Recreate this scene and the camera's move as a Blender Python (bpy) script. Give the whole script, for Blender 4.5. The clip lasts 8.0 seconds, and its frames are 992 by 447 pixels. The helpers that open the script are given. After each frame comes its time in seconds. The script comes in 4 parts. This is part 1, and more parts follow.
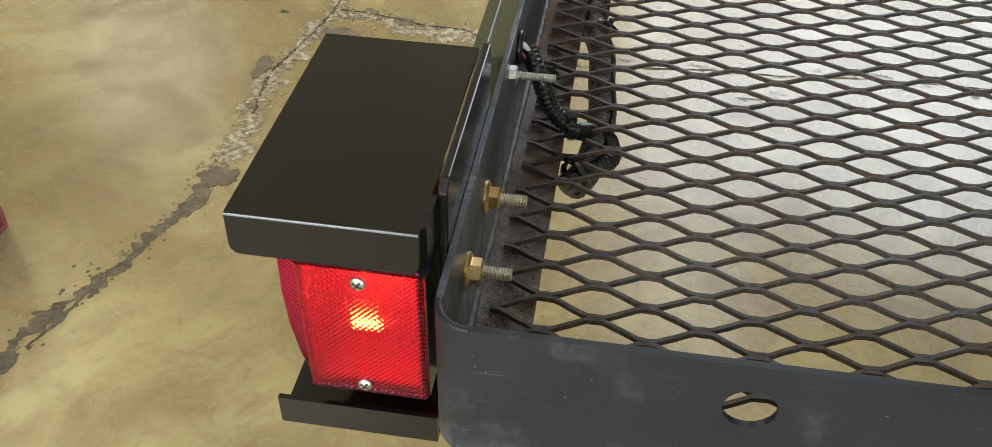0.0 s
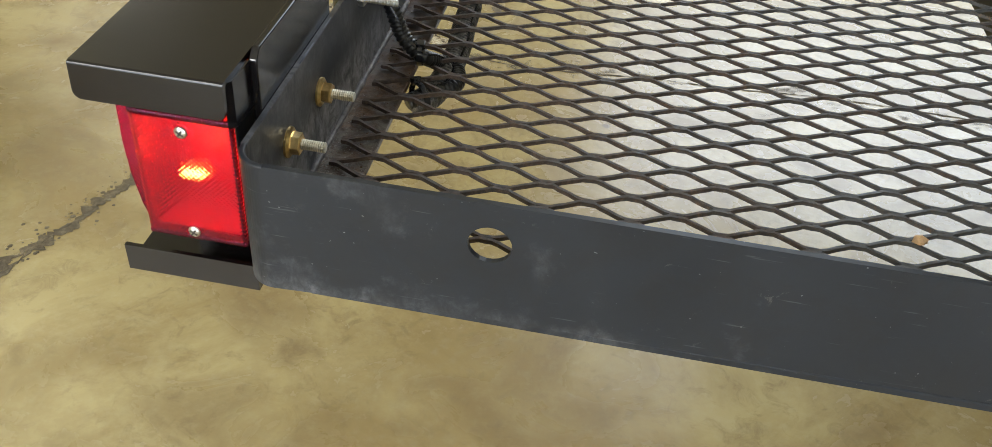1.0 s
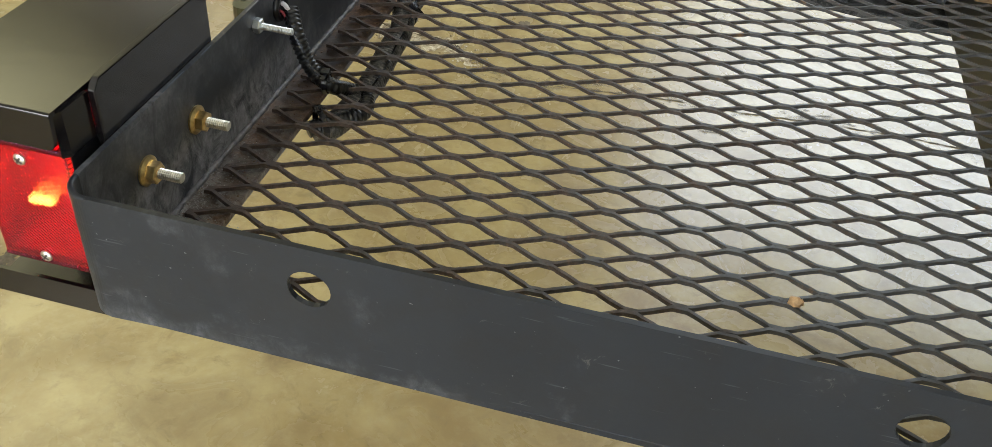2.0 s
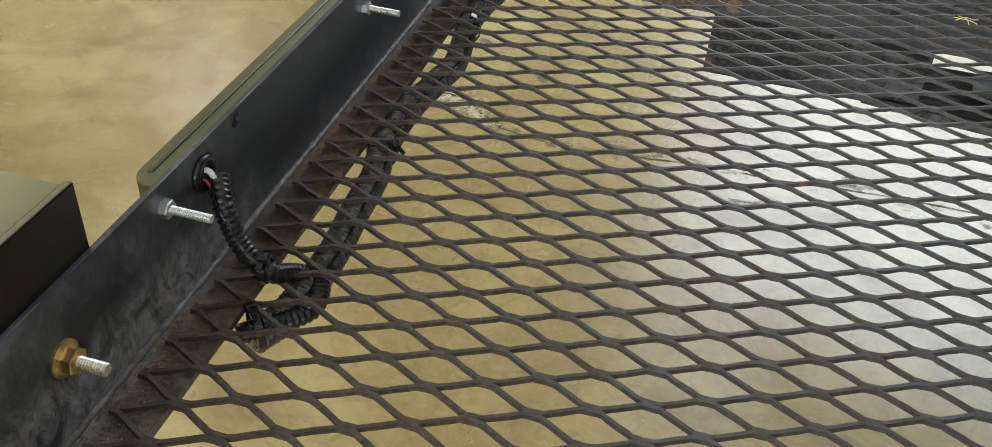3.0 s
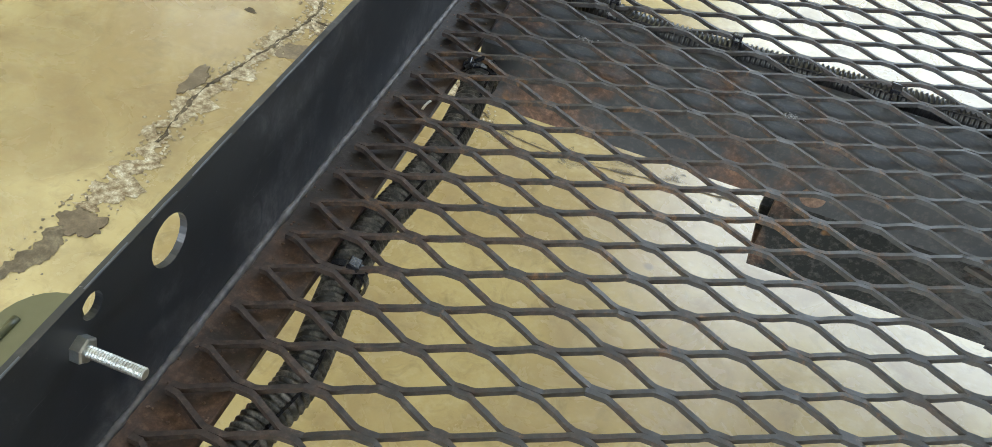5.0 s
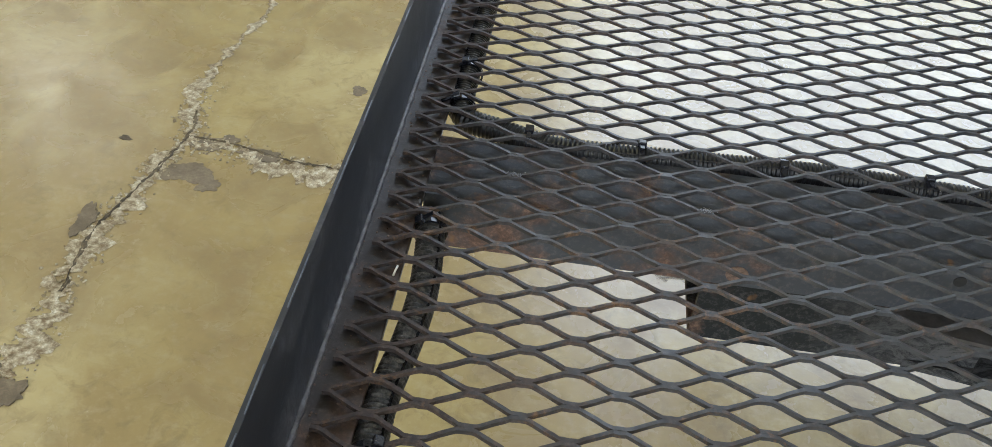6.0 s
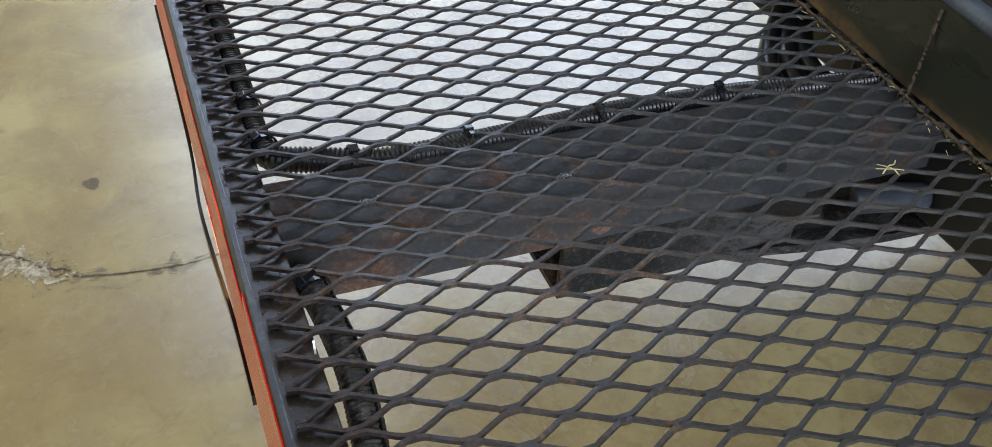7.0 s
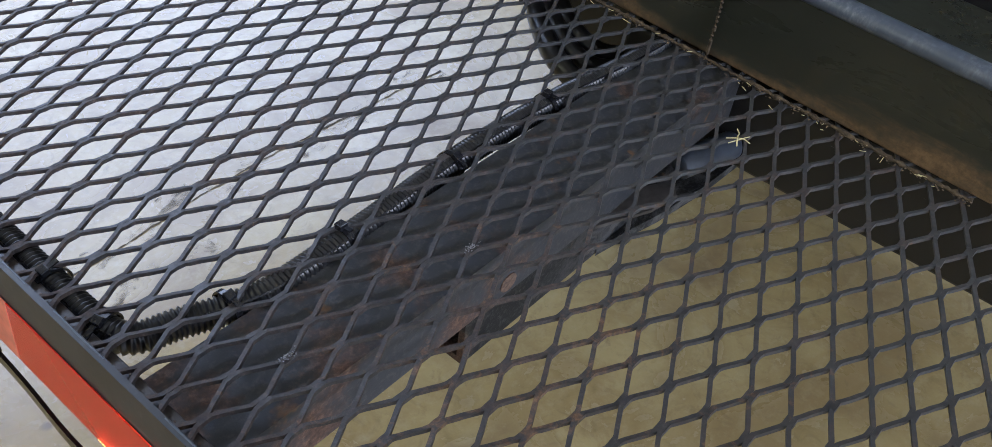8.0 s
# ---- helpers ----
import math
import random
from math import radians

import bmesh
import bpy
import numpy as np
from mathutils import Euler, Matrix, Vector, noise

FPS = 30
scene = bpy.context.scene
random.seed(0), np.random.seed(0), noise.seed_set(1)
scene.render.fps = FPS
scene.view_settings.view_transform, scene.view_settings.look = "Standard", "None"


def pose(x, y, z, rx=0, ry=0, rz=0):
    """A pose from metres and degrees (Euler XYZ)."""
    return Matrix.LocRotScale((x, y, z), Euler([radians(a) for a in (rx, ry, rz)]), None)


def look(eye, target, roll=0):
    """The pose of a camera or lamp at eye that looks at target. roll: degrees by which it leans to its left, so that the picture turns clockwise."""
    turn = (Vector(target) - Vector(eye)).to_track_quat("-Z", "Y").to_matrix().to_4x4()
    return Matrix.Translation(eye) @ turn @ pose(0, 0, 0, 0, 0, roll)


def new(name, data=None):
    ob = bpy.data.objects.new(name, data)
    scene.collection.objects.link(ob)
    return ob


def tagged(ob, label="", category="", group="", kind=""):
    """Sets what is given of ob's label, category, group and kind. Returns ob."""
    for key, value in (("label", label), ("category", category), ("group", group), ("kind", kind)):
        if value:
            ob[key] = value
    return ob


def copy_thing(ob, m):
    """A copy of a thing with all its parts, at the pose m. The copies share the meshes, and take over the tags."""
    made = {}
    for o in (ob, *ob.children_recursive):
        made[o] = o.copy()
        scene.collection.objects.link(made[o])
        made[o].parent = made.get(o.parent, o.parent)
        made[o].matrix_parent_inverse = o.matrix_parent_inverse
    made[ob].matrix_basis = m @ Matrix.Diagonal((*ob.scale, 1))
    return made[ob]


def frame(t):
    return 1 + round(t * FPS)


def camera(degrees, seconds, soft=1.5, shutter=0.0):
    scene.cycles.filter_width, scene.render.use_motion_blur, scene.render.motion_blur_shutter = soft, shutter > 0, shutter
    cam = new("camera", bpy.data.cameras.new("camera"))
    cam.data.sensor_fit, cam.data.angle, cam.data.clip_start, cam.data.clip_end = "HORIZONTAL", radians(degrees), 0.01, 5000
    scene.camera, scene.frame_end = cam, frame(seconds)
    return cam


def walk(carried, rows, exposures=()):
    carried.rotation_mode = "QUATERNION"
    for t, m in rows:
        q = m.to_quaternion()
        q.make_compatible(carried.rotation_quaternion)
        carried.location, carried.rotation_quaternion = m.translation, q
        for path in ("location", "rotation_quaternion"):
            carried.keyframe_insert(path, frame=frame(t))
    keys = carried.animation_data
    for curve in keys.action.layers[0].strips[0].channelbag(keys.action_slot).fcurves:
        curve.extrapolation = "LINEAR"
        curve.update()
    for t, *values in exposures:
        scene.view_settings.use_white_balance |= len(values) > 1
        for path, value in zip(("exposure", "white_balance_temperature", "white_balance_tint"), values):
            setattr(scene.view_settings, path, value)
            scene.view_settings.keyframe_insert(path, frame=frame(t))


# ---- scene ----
from mathutils.geometry import tessellate_polygon

EXPO = [(0.0, 0.57, 6150, 10), (1.5, 0.62, 6150, 9), (4.0, 0.67, 5950, 7), (4.5, 0.89, 5900, 6), (5.2, 0.95, 5700, 6), (6.5, 0.43, 5650, 13), (7.0, 0.47, 5450, 14), (7.5, 0.49, 5400, 17), (8.0, 0.52, 5200, 19)]
cam = camera(55.27, 8.0, soft=0.5)
PATH = [
    (0, pose(0.0200, -0.3071, 1.1563, 49.15, -0.94, 8.76)),
    (0.5, pose(0.0484, -0.3682, 1.1568, 50.73, -2.50, 9.36)),
    (1, pose(0.1258, -0.3984, 1.1563, 50.50, -3.91, 9.96)),
    (1.5, pose(0.2035, -0.4003, 1.1643, 50.37, -3.52, 12.52)),
    (1.7, pose(0.2251, -0.3875, 1.1719, 50.32, -3.83, 13.36)),
    (2.8, pose(0.2226, -0.2232, 1.1618, 52.27, -3.17, 16.05)),
    (3, pose(0.1937, -0.1712, 1.1577, 51.99, -3.63, 15.89)),
    (3.5, pose(0.1696, -0.0407, 1.1318, 47.72, -4.94, 17.61)),
    (4, pose(0.1540, 0.0575, 1.1237, 44.39, -7.80, 26.87)),
    (4.5, pose(0.1408, 0.1362, 1.1254, 43.98, -5.80, 29.30)),
    (4.8, pose(0.1359, 0.1898, 1.1381, 44.71, -6.26, 24.47)),
    (5, pose(0.1251, 0.2317, 1.1360, 45.34, -7.65, 20.01)),
    (5.2, pose(0.1197, 0.2529, 1.1443, 46.29, -7.94, 16.20)),
    (6.3, pose(0.0542, 0.2094, 1.2225, 49.57, -2.67, 4.47)),
    (6.5, pose(0.0382, 0.2116, 1.2109, 49.83, -0.89, 1.83)),
    (7, pose(-0.0636, 0.2808, 1.1986, 49.11, -4.04, -21.47)),
    (7.5, pose(-0.0774, 0.3354, 1.2099, 48.42, -7.94, -30.34)),
    (8, pose(-0.1406, 0.4644, 1.2074, 47.64, -5.99, -49.58)),
]
walk(cam, PATH, exposures=EXPO)

# ---- light and sky ----
world = bpy.data.worlds.new("world")
scene.world = world
world.use_nodes = True
wn = world.node_tree
sky = wn.nodes.new("ShaderNodeTexSky")
sky.sky_type = "NISHITA"
sky.sun_disc = False
sky.sun_elevation = radians(40)
sky.sun_rotation = radians(20)
wn.links.new(sky.outputs["Color"], wn.nodes["Background"].inputs["Color"])
wn.nodes["Background"].inputs["Strength"].default_value = 0.1

DECK = 0.825       # height of the deck mesh over the floor
LWD = 0.0508       # long way of the diamond
SWD = 0.02304      # short way of the diamond
MESH_X, MESH_Y = -0.0007, -0.0006  # offset of the mesh's first bond
ROOM = (-8.0, 9.0, -7.0, 12.5, 4.2)
ROOF = ROOM[4] - DECK


def lamp(name, loc, target, sx, sy, watts, colour):
    data = bpy.data.lights.new(name, "AREA")
    data.shape, data.size, data.size_y, data.energy, data.color = "RECTANGLE", sx, sy, watts, colour
    ob = new(name, data)
    ob.matrix_world = look(loc, target)
    return ob


# daylight through the long frosted roof light, and the lamps
SKYLIGHT = (0.1, 6.9, 4.9, 11.4)
# the last entry is an unseen fill, added to brighten floor and rails
LAMPS = [(-4.7, 7.4, 1.3, 1.3, 18, (1.0, 0.98, 0.92)), (-4.4, 3.0, 2.4, 2.6, 43, (1.0, 0.90, 0.44)), (-2.5, -4.5, 2.6, 1.3, 240, (1.0, 0.98, 0.94))]
lamp("skylight_lamp", (3.5, 8.15, ROOF + DECK - 0.10), (3.5, 8.15, 0), 6.7, 6.4, 490, (0.76, 0.86, 1.0))
lamp("skylight_bay_lamp", (5.2, 4.55, ROOF + DECK - 0.10), (5.2, 4.55, 0), 3.4, 0.75, 33, (0.76, 0.86, 1.0))
lamp("skylight_bay_lamp", (1.20, 4.54, ROOF + DECK - 0.10), (1.20, 4.54, 0), 1.6, 0.68, 12.5, (0.76, 0.86, 1.0))
for lx, ly, sx, sy, watts, colour in LAMPS:
    lamp("ceiling_lamp", (lx, ly, ROOF + DECK - 0.10), (lx, ly, 0), sx, sy, watts, colour)
lamp("doorway_lamp", (1.0, ROOM[2] + 0.05, 1.5), (1.0, 0, 1.5), 10.2, 2.7, 262, (0.84, 0.92, 1.0))


# ---- materials ----
def mat(name):
    m = bpy.data.materials.new(name)
    m.use_nodes = True
    nt = m.node_tree
    return m, nt, nt.nodes["Principled BSDF"]


def noise_node(nt, scale, detail=4.0, rough=0.55, coord="Object", stretch=None, dist=0.0):
    tc = nt.nodes.new("ShaderNodeTexCoord")
    n = nt.nodes.new("ShaderNodeTexNoise")
    n.inputs["Scale"].default_value = scale
    n.inputs["Detail"].default_value = detail
    n.inputs["Roughness"].default_value = rough
    n.inputs["Distortion"].default_value = dist
    if stretch:
        mp = nt.nodes.new("ShaderNodeMapping")
        mp.inputs["Scale"].default_value = stretch
        nt.links.new(tc.outputs[coord], mp.inputs["Vector"])
        nt.links.new(mp.outputs["Vector"], n.inputs["Vector"])
    else:
        nt.links.new(tc.outputs[coord], n.inputs["Vector"])
    return n.outputs["Fac"]


def ramp(nt, fac, stops):
    r = nt.nodes.new("ShaderNodeValToRGB")
    el = r.color_ramp.elements
    while len(el) < len(stops):
        el.new(0.5)
    for e, (pos, col) in zip(el, stops):
        e.position = pos
        e.color = (col, col, col, 1) if isinstance(col, (int, float)) else (*col, 1)
    nt.links.new(fac, r.inputs["Fac"])
    return r.outputs["Color"]


def mixed(nt, fac, a, b, mode="MIX"):
    m = nt.nodes.new("ShaderNodeMix")
    m.data_type, m.blend_type = "RGBA", mode
    for sock, val in ((m.inputs["Factor"], fac), (m.inputs["A"], a), (m.inputs["B"], b)):
        if isinstance(val, (int, float)):
            sock.default_value = val
        elif isinstance(val, tuple):
            sock.default_value = (*val, 1)
        else:
            nt.links.new(val, sock)
    return m.outputs["Result"]


def math_node(nt, op, a, b=0.0, c=0.0):
    n = nt.nodes.new("ShaderNodeMath")
    n.operation = op
    for k, v in enumerate((a, b, c)):
        if isinstance(v, (int, float)):
            n.inputs[k].default_value = v
        else:
            nt.links.new(v, n.inputs[k])
    return n.outputs[0]


def axis_of(nt, name):
    tc = nt.nodes.new("ShaderNodeTexCoord")
    sep = nt.nodes.new("ShaderNodeSeparateXYZ")
    nt.links.new(tc.outputs["Object"], sep.inputs["Vector"])
    return sep.outputs[name]


def band(nt, value, a, b, lo=0.0, hi=1.0):
    """lo at a, hi at b, clamped."""
    mr = nt.nodes.new("ShaderNodeMapRange")
    for k, v in (("From Min", a), ("From Max", b), ("To Min", lo), ("To Max", hi)):
        mr.inputs[k].default_value = v
    nt.links.new(value, mr.inputs["Value"])
    return mr.outputs["Result"]


def bump(nt, bsdf, fac, strength, distance):
    b = nt.nodes.new("ShaderNodeBump")
    b.inputs["Strength"].default_value = strength
    b.inputs["Distance"].default_value = distance
    nt.links.new(fac, b.inputs["Height"])
    nt.links.new(b.outputs["Normal"], bsdf.inputs["Normal"])


def painted_steel(name, base=(0.020, 0.020, 0.022), dust=(0.13, 0.12, 0.11), amount=(0.55, 0.80), rough=(0.32, 0.6), scale=14.0, scratches=True, stretch=(1, 1, 0.3)):
    m, nt, b = mat(name)
    n1 = noise_node(nt, scale, 6, 0.65)
    n2 = noise_node(nt, scale * 9, 4, 0.7, stretch=stretch)
    worn = ramp(nt, n1, [(amount[0], 0.0), (amount[1], 1.0)])
    fine = ramp(nt, n2, [(0.45, 0.0), (0.75, 1.0)])
    both = mixed(nt, 1.0, worn, fine, "MULTIPLY")
    col = mixed(nt, both, base, dust)
    if scratches:
        n3 = noise_node(nt, 160, 2, 0.5, stretch=(0.25, 0.25, 4))
        s = ramp(nt, n3, [(0.77, 0.0), (0.80, 0.5)])
        col = mixed(nt, s, col, (0.3, 0.3, 0.3))
    nt.links.new(col, b.inputs["Base Color"])
    rr = ramp(nt, n1, [(0.3, rough[0]), (0.8, rough[1])])
    nt.links.new(rr, b.inputs["Roughness"])
    bump(nt, b, n2, 0.10, 0.0005)
    return m


def rail_material(name, dust_height, dust_gain, rough, axis, far, near, gain, lo=0.50, base=(0.024, 0.025, 0.029), dust=(0.17, 0.165, 0.165), spread=1.0, soil=0.4):
    """Black rail paint: scuffed and scratched, with pale dust caught towards the foot."""
    m, nt, b = mat(name)
    n1 = noise_node(nt, 16, 7, 0.7)
    n2 = noise_node(nt, 150, 5, 0.7)
    n3 = noise_node(nt, 190, 2, 0.5, stretch=(0.2, 0.2, 3.5))
    n4 = noise_node(nt, 420, 2, 0.4)
    foot = band(nt, axis_of(nt, "Z"), DECK + dust_height, DECK - 0.002, 0.0, dust_gain)
    end = band(nt, axis_of(nt, axis), far, near)
    foot = math_node(nt, "MULTIPLY", foot, math_node(nt, "MULTIPLY_ADD", end, 0.88, 0.12))
    f = math_node(nt, "ADD", math_node(nt, "MULTIPLY_ADD", n1, spread, foot), math_node(nt, "MULTIPLY", end, gain))
    worn = ramp(nt, f, [(lo, 0.0), (lo + 0.36, 0.85)])
    wisps = noise_node(nt, 52, 9, 0.78, stretch=(1, 1, 0.6), dist=1.6)
    fine = mixed(nt, 1.0, ramp(nt, n2, [(0.28, 0.35), (0.62, 1.0)]), ramp(nt, wisps, [(0.38, 0.05), (0.55, 1.0)]), "MULTIPLY")
    col = mixed(nt, mixed(nt, 1.0, worn, fine, "MULTIPLY"), base, dust)
    grime = ramp(nt, noise_node(nt, 34, 7, 0.75, dist=0.7), [(0.47, 0.0), (0.62, soil)])
    col = mixed(nt, grime, col, (0.013, 0.012, 0.012))
    chips = noise_node(nt, 75, 6, 0.8, dist=1.0)
    col = mixed(nt, ramp(nt, chips, [(0.64, 0.0), (0.70, 0.5)]), col, (0.12, 0.11, 0.10))
    col = mixed(nt, ramp(nt, n3, [(0.69, 0.0), (0.76, 0.18)]), col, (0.20, 0.20, 0.205))
    col = mixed(nt, ramp(nt, n4, [(0.77, 0.0), (0.81, 0.4)]), col, (0.32, 0.32, 0.32))
    nt.links.new(col, b.inputs["Base Color"])
    nt.links.new(ramp(nt, f, [(0.35, rough), (0.95, 0.62)]), b.inputs["Roughness"])
    bump(nt, b, n2, 0.10, 0.0005)
    return m


def plain(name, colour, rough=0.5, metal=0.0, grain=60.0, spread=0.35, relief=0.1):
    m, nt, b = mat(name)
    n = noise_node(nt, grain, 4, 0.6)
    dark = tuple(c * (1 - spread) for c in colour)
    light = tuple(min(1.0, c * (1 + spread)) for c in colour)
    nt.links.new(ramp(nt, n, [(0.3, dark), (0.7, light)]), b.inputs["Base Color"])
    b.inputs["Roughness"].default_value = rough
    b.inputs["Metallic"].default_value = metal
    if relief:
        bump(nt, b, n, relief, 0.0005)
    return m


def rust_paint(name, base, from_x, to_x, gain, cut=(0.80, 0.98), spots=True, rough=0.36, dust_y=None, pale_x=None, sound_y=None):
    """Dark paint over steel, breaking out in rust; the rust grows from from_x towards to_x."""
    m, nt, b = mat(name)
    n1 = noise_node(nt, 24, 6, 0.65)
    n2 = noise_node(nt, 230, 5, 0.7)
    n3 = noise_node(nt, 5.0, 3, 0.6)
    grow = band(nt, axis_of(nt, "X"), from_x, to_x, 0.0, gain)
    f0 = math_node(nt, "ADD", math_node(nt, "MULTIPLY_ADD", n3, 0.35, n1), grow)
    if sound_y:
        f0 = math_node(nt, "SUBTRACT", f0, band(nt, axis_of(nt, "Y"), *sound_y, 0.0, 0.20))
    f = ramp(nt, f0, [(cut[0], 0.0), (cut[1], 1.0)])
    rusty = ramp(nt, n2, [(0.3, (0.050, 0.030, 0.022)), (0.52, (0.125, 0.072, 0.048)), (0.75, (0.27, 0.16, 0.10))])
    dust_or_sheen = mixed(nt, ramp(nt, n2, [(0.5, 0.0), (0.8, 0.55)]), base, (0.14, 0.13, 0.12))
    col = mixed(nt, f, dust_or_sheen, rusty)
    if spots:
        n4 = noise_node(nt, 38, 3, 0.6)
        col = mixed(nt, ramp(nt, n4, [(0.67, 0.0), (0.76, 0.8)]), col, (0.22, 0.105, 0.03))
    if pale_x:
        bare = math_node(nt, "MULTIPLY", band(nt, axis_of(nt, "X"), *pale_x), ramp(nt, noise_node(nt, 38, 7, 0.8, stretch=(0.5, 1, 1.2), dist=1.4), [(0.44, 0.0), (0.56, 0.9)]))
        col = mixed(nt, bare, col, (0.095, 0.092, 0.090))
    if dust_y:
        lying = math_node(nt, "MULTIPLY", band(nt, axis_of(nt, "Y"), *dust_y), ramp(nt, noise_node(nt, 90, 7, 0.8, dist=1.0), [(0.42, 0.0), (0.62, 0.8)]))
        col = mixed(nt, lying, col, (0.33, 0.32, 0.315))
    nt.links.new(col, b.inputs["Base Color"])
    nt.links.new(ramp(nt, f, [(0.0, rough), (1.0, 0.85)]), b.inputs["Roughness"])
    bump(nt, b, n2, 0.35, 0.0008)
    return m


def tube_paint():
    """Dark gloss paint, the floor's olive reflection put into its colour, with brown dirt and rust creeping up from the
    foot.
    """
    m, nt, b = mat("tube_paint")
    n1 = noise_node(nt, 11, 6, 0.65)
    n2 = noise_node(nt, 150, 5, 0.7)
    col = mixed(nt, ramp(nt, n1, [(0.55, 0.0), (0.85, 0.6)]), (0.026, 0.028, 0.020), (0.075, 0.055, 0.030))
    foot = math_node(nt, "ADD", band(nt, axis_of(nt, "Z"), DECK + 0.042, DECK + 0.004, 0.0, 0.42), band(nt, axis_of(nt, "Y"), 0.80, 0.50, 0.0, 0.12))
    stain = math_node(nt, "ADD", noise_node(nt, 20, 6, 0.7, stretch=(1, 0.5, 1.6), dist=0.6), foot)
    col = mixed(nt, ramp(nt, stain, [(0.74, 0.0), (0.98, 0.85)]), col, ramp(nt, n2, [(0.35, (0.10, 0.062, 0.026)), (0.7, (0.24, 0.15, 0.065))]))
    nt.links.new(col, b.inputs["Base Color"])
    nt.links.new(ramp(nt, stain, [(0.5, 0.20), (0.95, 0.75)]), b.inputs["Roughness"])
    bump(nt, b, n2, 0.10, 0.0005)
    return m


def mesh_paint():
    """Old black paint on expanded metal: brown where it has worn thin, orange where rust breaks out, grey-blue sky
    sheen painted in towards the right.
    """
    m, nt, b = mat("mesh_paint")
    x, y = axis_of(nt, "X"), axis_of(nt, "Y")
    fine = noise_node(nt, 260, 5, 0.7)
    broad = noise_node(nt, 7, 4, 0.6)
    spot = noise_node(nt, 55, 5, 0.7, dist=0.6)
    edge = band(nt, x, 0.035, -0.012, 0.0, 0.16)
    rear = band(nt, y, 0.62, 0.30, 0.0, 0.10)
    west = band(nt, x, 0.34, 0.10, 0.0, 0.09)
    worn = math_node(nt, "ADD", math_node(nt, "MULTIPLY_ADD", spot, 0.75, math_node(nt, "MULTIPLY", broad, 0.4)), math_node(nt, "ADD", edge, math_node(nt, "MINIMUM", rear, west)))
    black = ramp(nt, fine, [(0.35, (0.020, 0.018, 0.017)), (0.55, (0.034, 0.030, 0.028)), (0.78, (0.078, 0.066, 0.058))])
    brown = ramp(nt, fine, [(0.32, (0.030, 0.020, 0.016)), (0.55, (0.068, 0.044, 0.033)), (0.78, (0.15, 0.098, 0.070))])
    # reflected sky on the right-hand strands, mixed into the colour as blue-grey
    dust_or_sheen = math_node(nt, "MULTIPLY", band(nt, x, 0.12, 0.36), ramp(nt, spot, [(0.35, 0.25), (0.65, 0.85)]))
    black = mixed(nt, dust_or_sheen, black, (0.068, 0.075, 0.080))
    col = mixed(nt, ramp(nt, worn, [(0.55, 0.0), (0.73, 0.85)]), black, brown)
    # rust patches over and ahead of the cross beam
    patch_y = math_node(nt, "MULTIPLY", band(nt, y, 0.42, 0.56), band(nt, y, 0.76, 0.66))
    near = math_node(nt, "MULTIPLY", patch_y, band(nt, x, 0.34, 0.16))
    rust = math_node(nt, "MULTIPLY_ADD", near, 0.06, math_node(nt, "MULTIPLY_ADD", noise_node(nt, 120, 5, 0.75, dist=0.8), 0.55, math_node(nt, "MULTIPLY", noise_node(nt, 24, 4, 0.65), 0.45)))
    orange = ramp(nt, fine, [(0.35, (0.10, 0.048, 0.020)), (0.70, (0.26, 0.14, 0.055))])
    col = mixed(nt, ramp(nt, rust, [(0.585, 0.0), (0.70, 0.8)]), col, orange)
    nt.links.new(col, b.inputs["Base Color"])
    nt.links.new(ramp(nt, worn, [(0.45, 0.46), (0.75, 0.75)]), b.inputs["Roughness"])
    bump(nt, b, fine, 0.35, 0.0006)
    return m


M_RAIL = rail_material("rail_paint", 0.040, 0.80, 0.42, "Y", 0.26, 0.04, 0.10, 0.42, (0.027, 0.030, 0.037), (0.36, 0.35, 0.37), 0.8, 0.22)
M_REAR = rail_material("rear_rail_paint", 0.034, 0.22, 0.32, "X", 0.20, -0.02, 0.10, 0.62, (0.0145, 0.0170, 0.0215), (0.20, 0.20, 0.205), 1.0, 0.35)
M_REAR.node_tree.nodes["Principled BSDF"].inputs["Specular IOR Level"].default_value = 0.36
M_COVER = painted_steel("gloss_black", base=(0.006, 0.005, 0.005), dust=(0.012, 0.011, 0.012), amount=(0.6, 0.9), rough=(0.16, 0.24), scratches=False)
M_FLANGE = rust_paint("flange_rust", (0.046, 0.036, 0.032), 0.05, -0.012, 0.18, (0.74, 0.95), False, dust_y=(0.20, -0.03), sound_y=(0.45, 0.75))
M_MESH = mesh_paint()
M_BEAM = rust_paint("beam_paint", (0.042, 0.045, 0.051), 0.28, 0.03, 0.11, (0.75, 0.93), True, 0.68)
M_HITCH = rust_paint("hitch_paint", (0.013, 0.014, 0.014), 0.24, 0.19, 0.10, (0.76, 0.96), True, 0.60, pale_x=(0.26, 0.37))
M_HITCH.node_tree.nodes["Principled BSDF"].inputs["Specular IOR Level"].default_value = 0.2
M_WELD = plain("weld_bead", (0.13, 0.12, 0.12), 0.55, 0.2, 170, 0.5, 0.5)
M_ZINC = plain("zinc", (0.66, 0.67, 0.66), 0.36, 1.0, 300, 0.2, 0.05)
M_GOLD = plain("yellow_zinc", (0.84, 0.60, 0.29), 0.32, 1.0, 200, 0.3, 0.05)
M_STUD = plain("dull_zinc", (0.72, 0.70, 0.64), 0.36, 1.0, 200, 0.25, 0.05)
M_PLASTIC = plain("black_plastic", (0.011, 0.011, 0.012), 0.30, 0.0, 150, 0.4, 0.1)
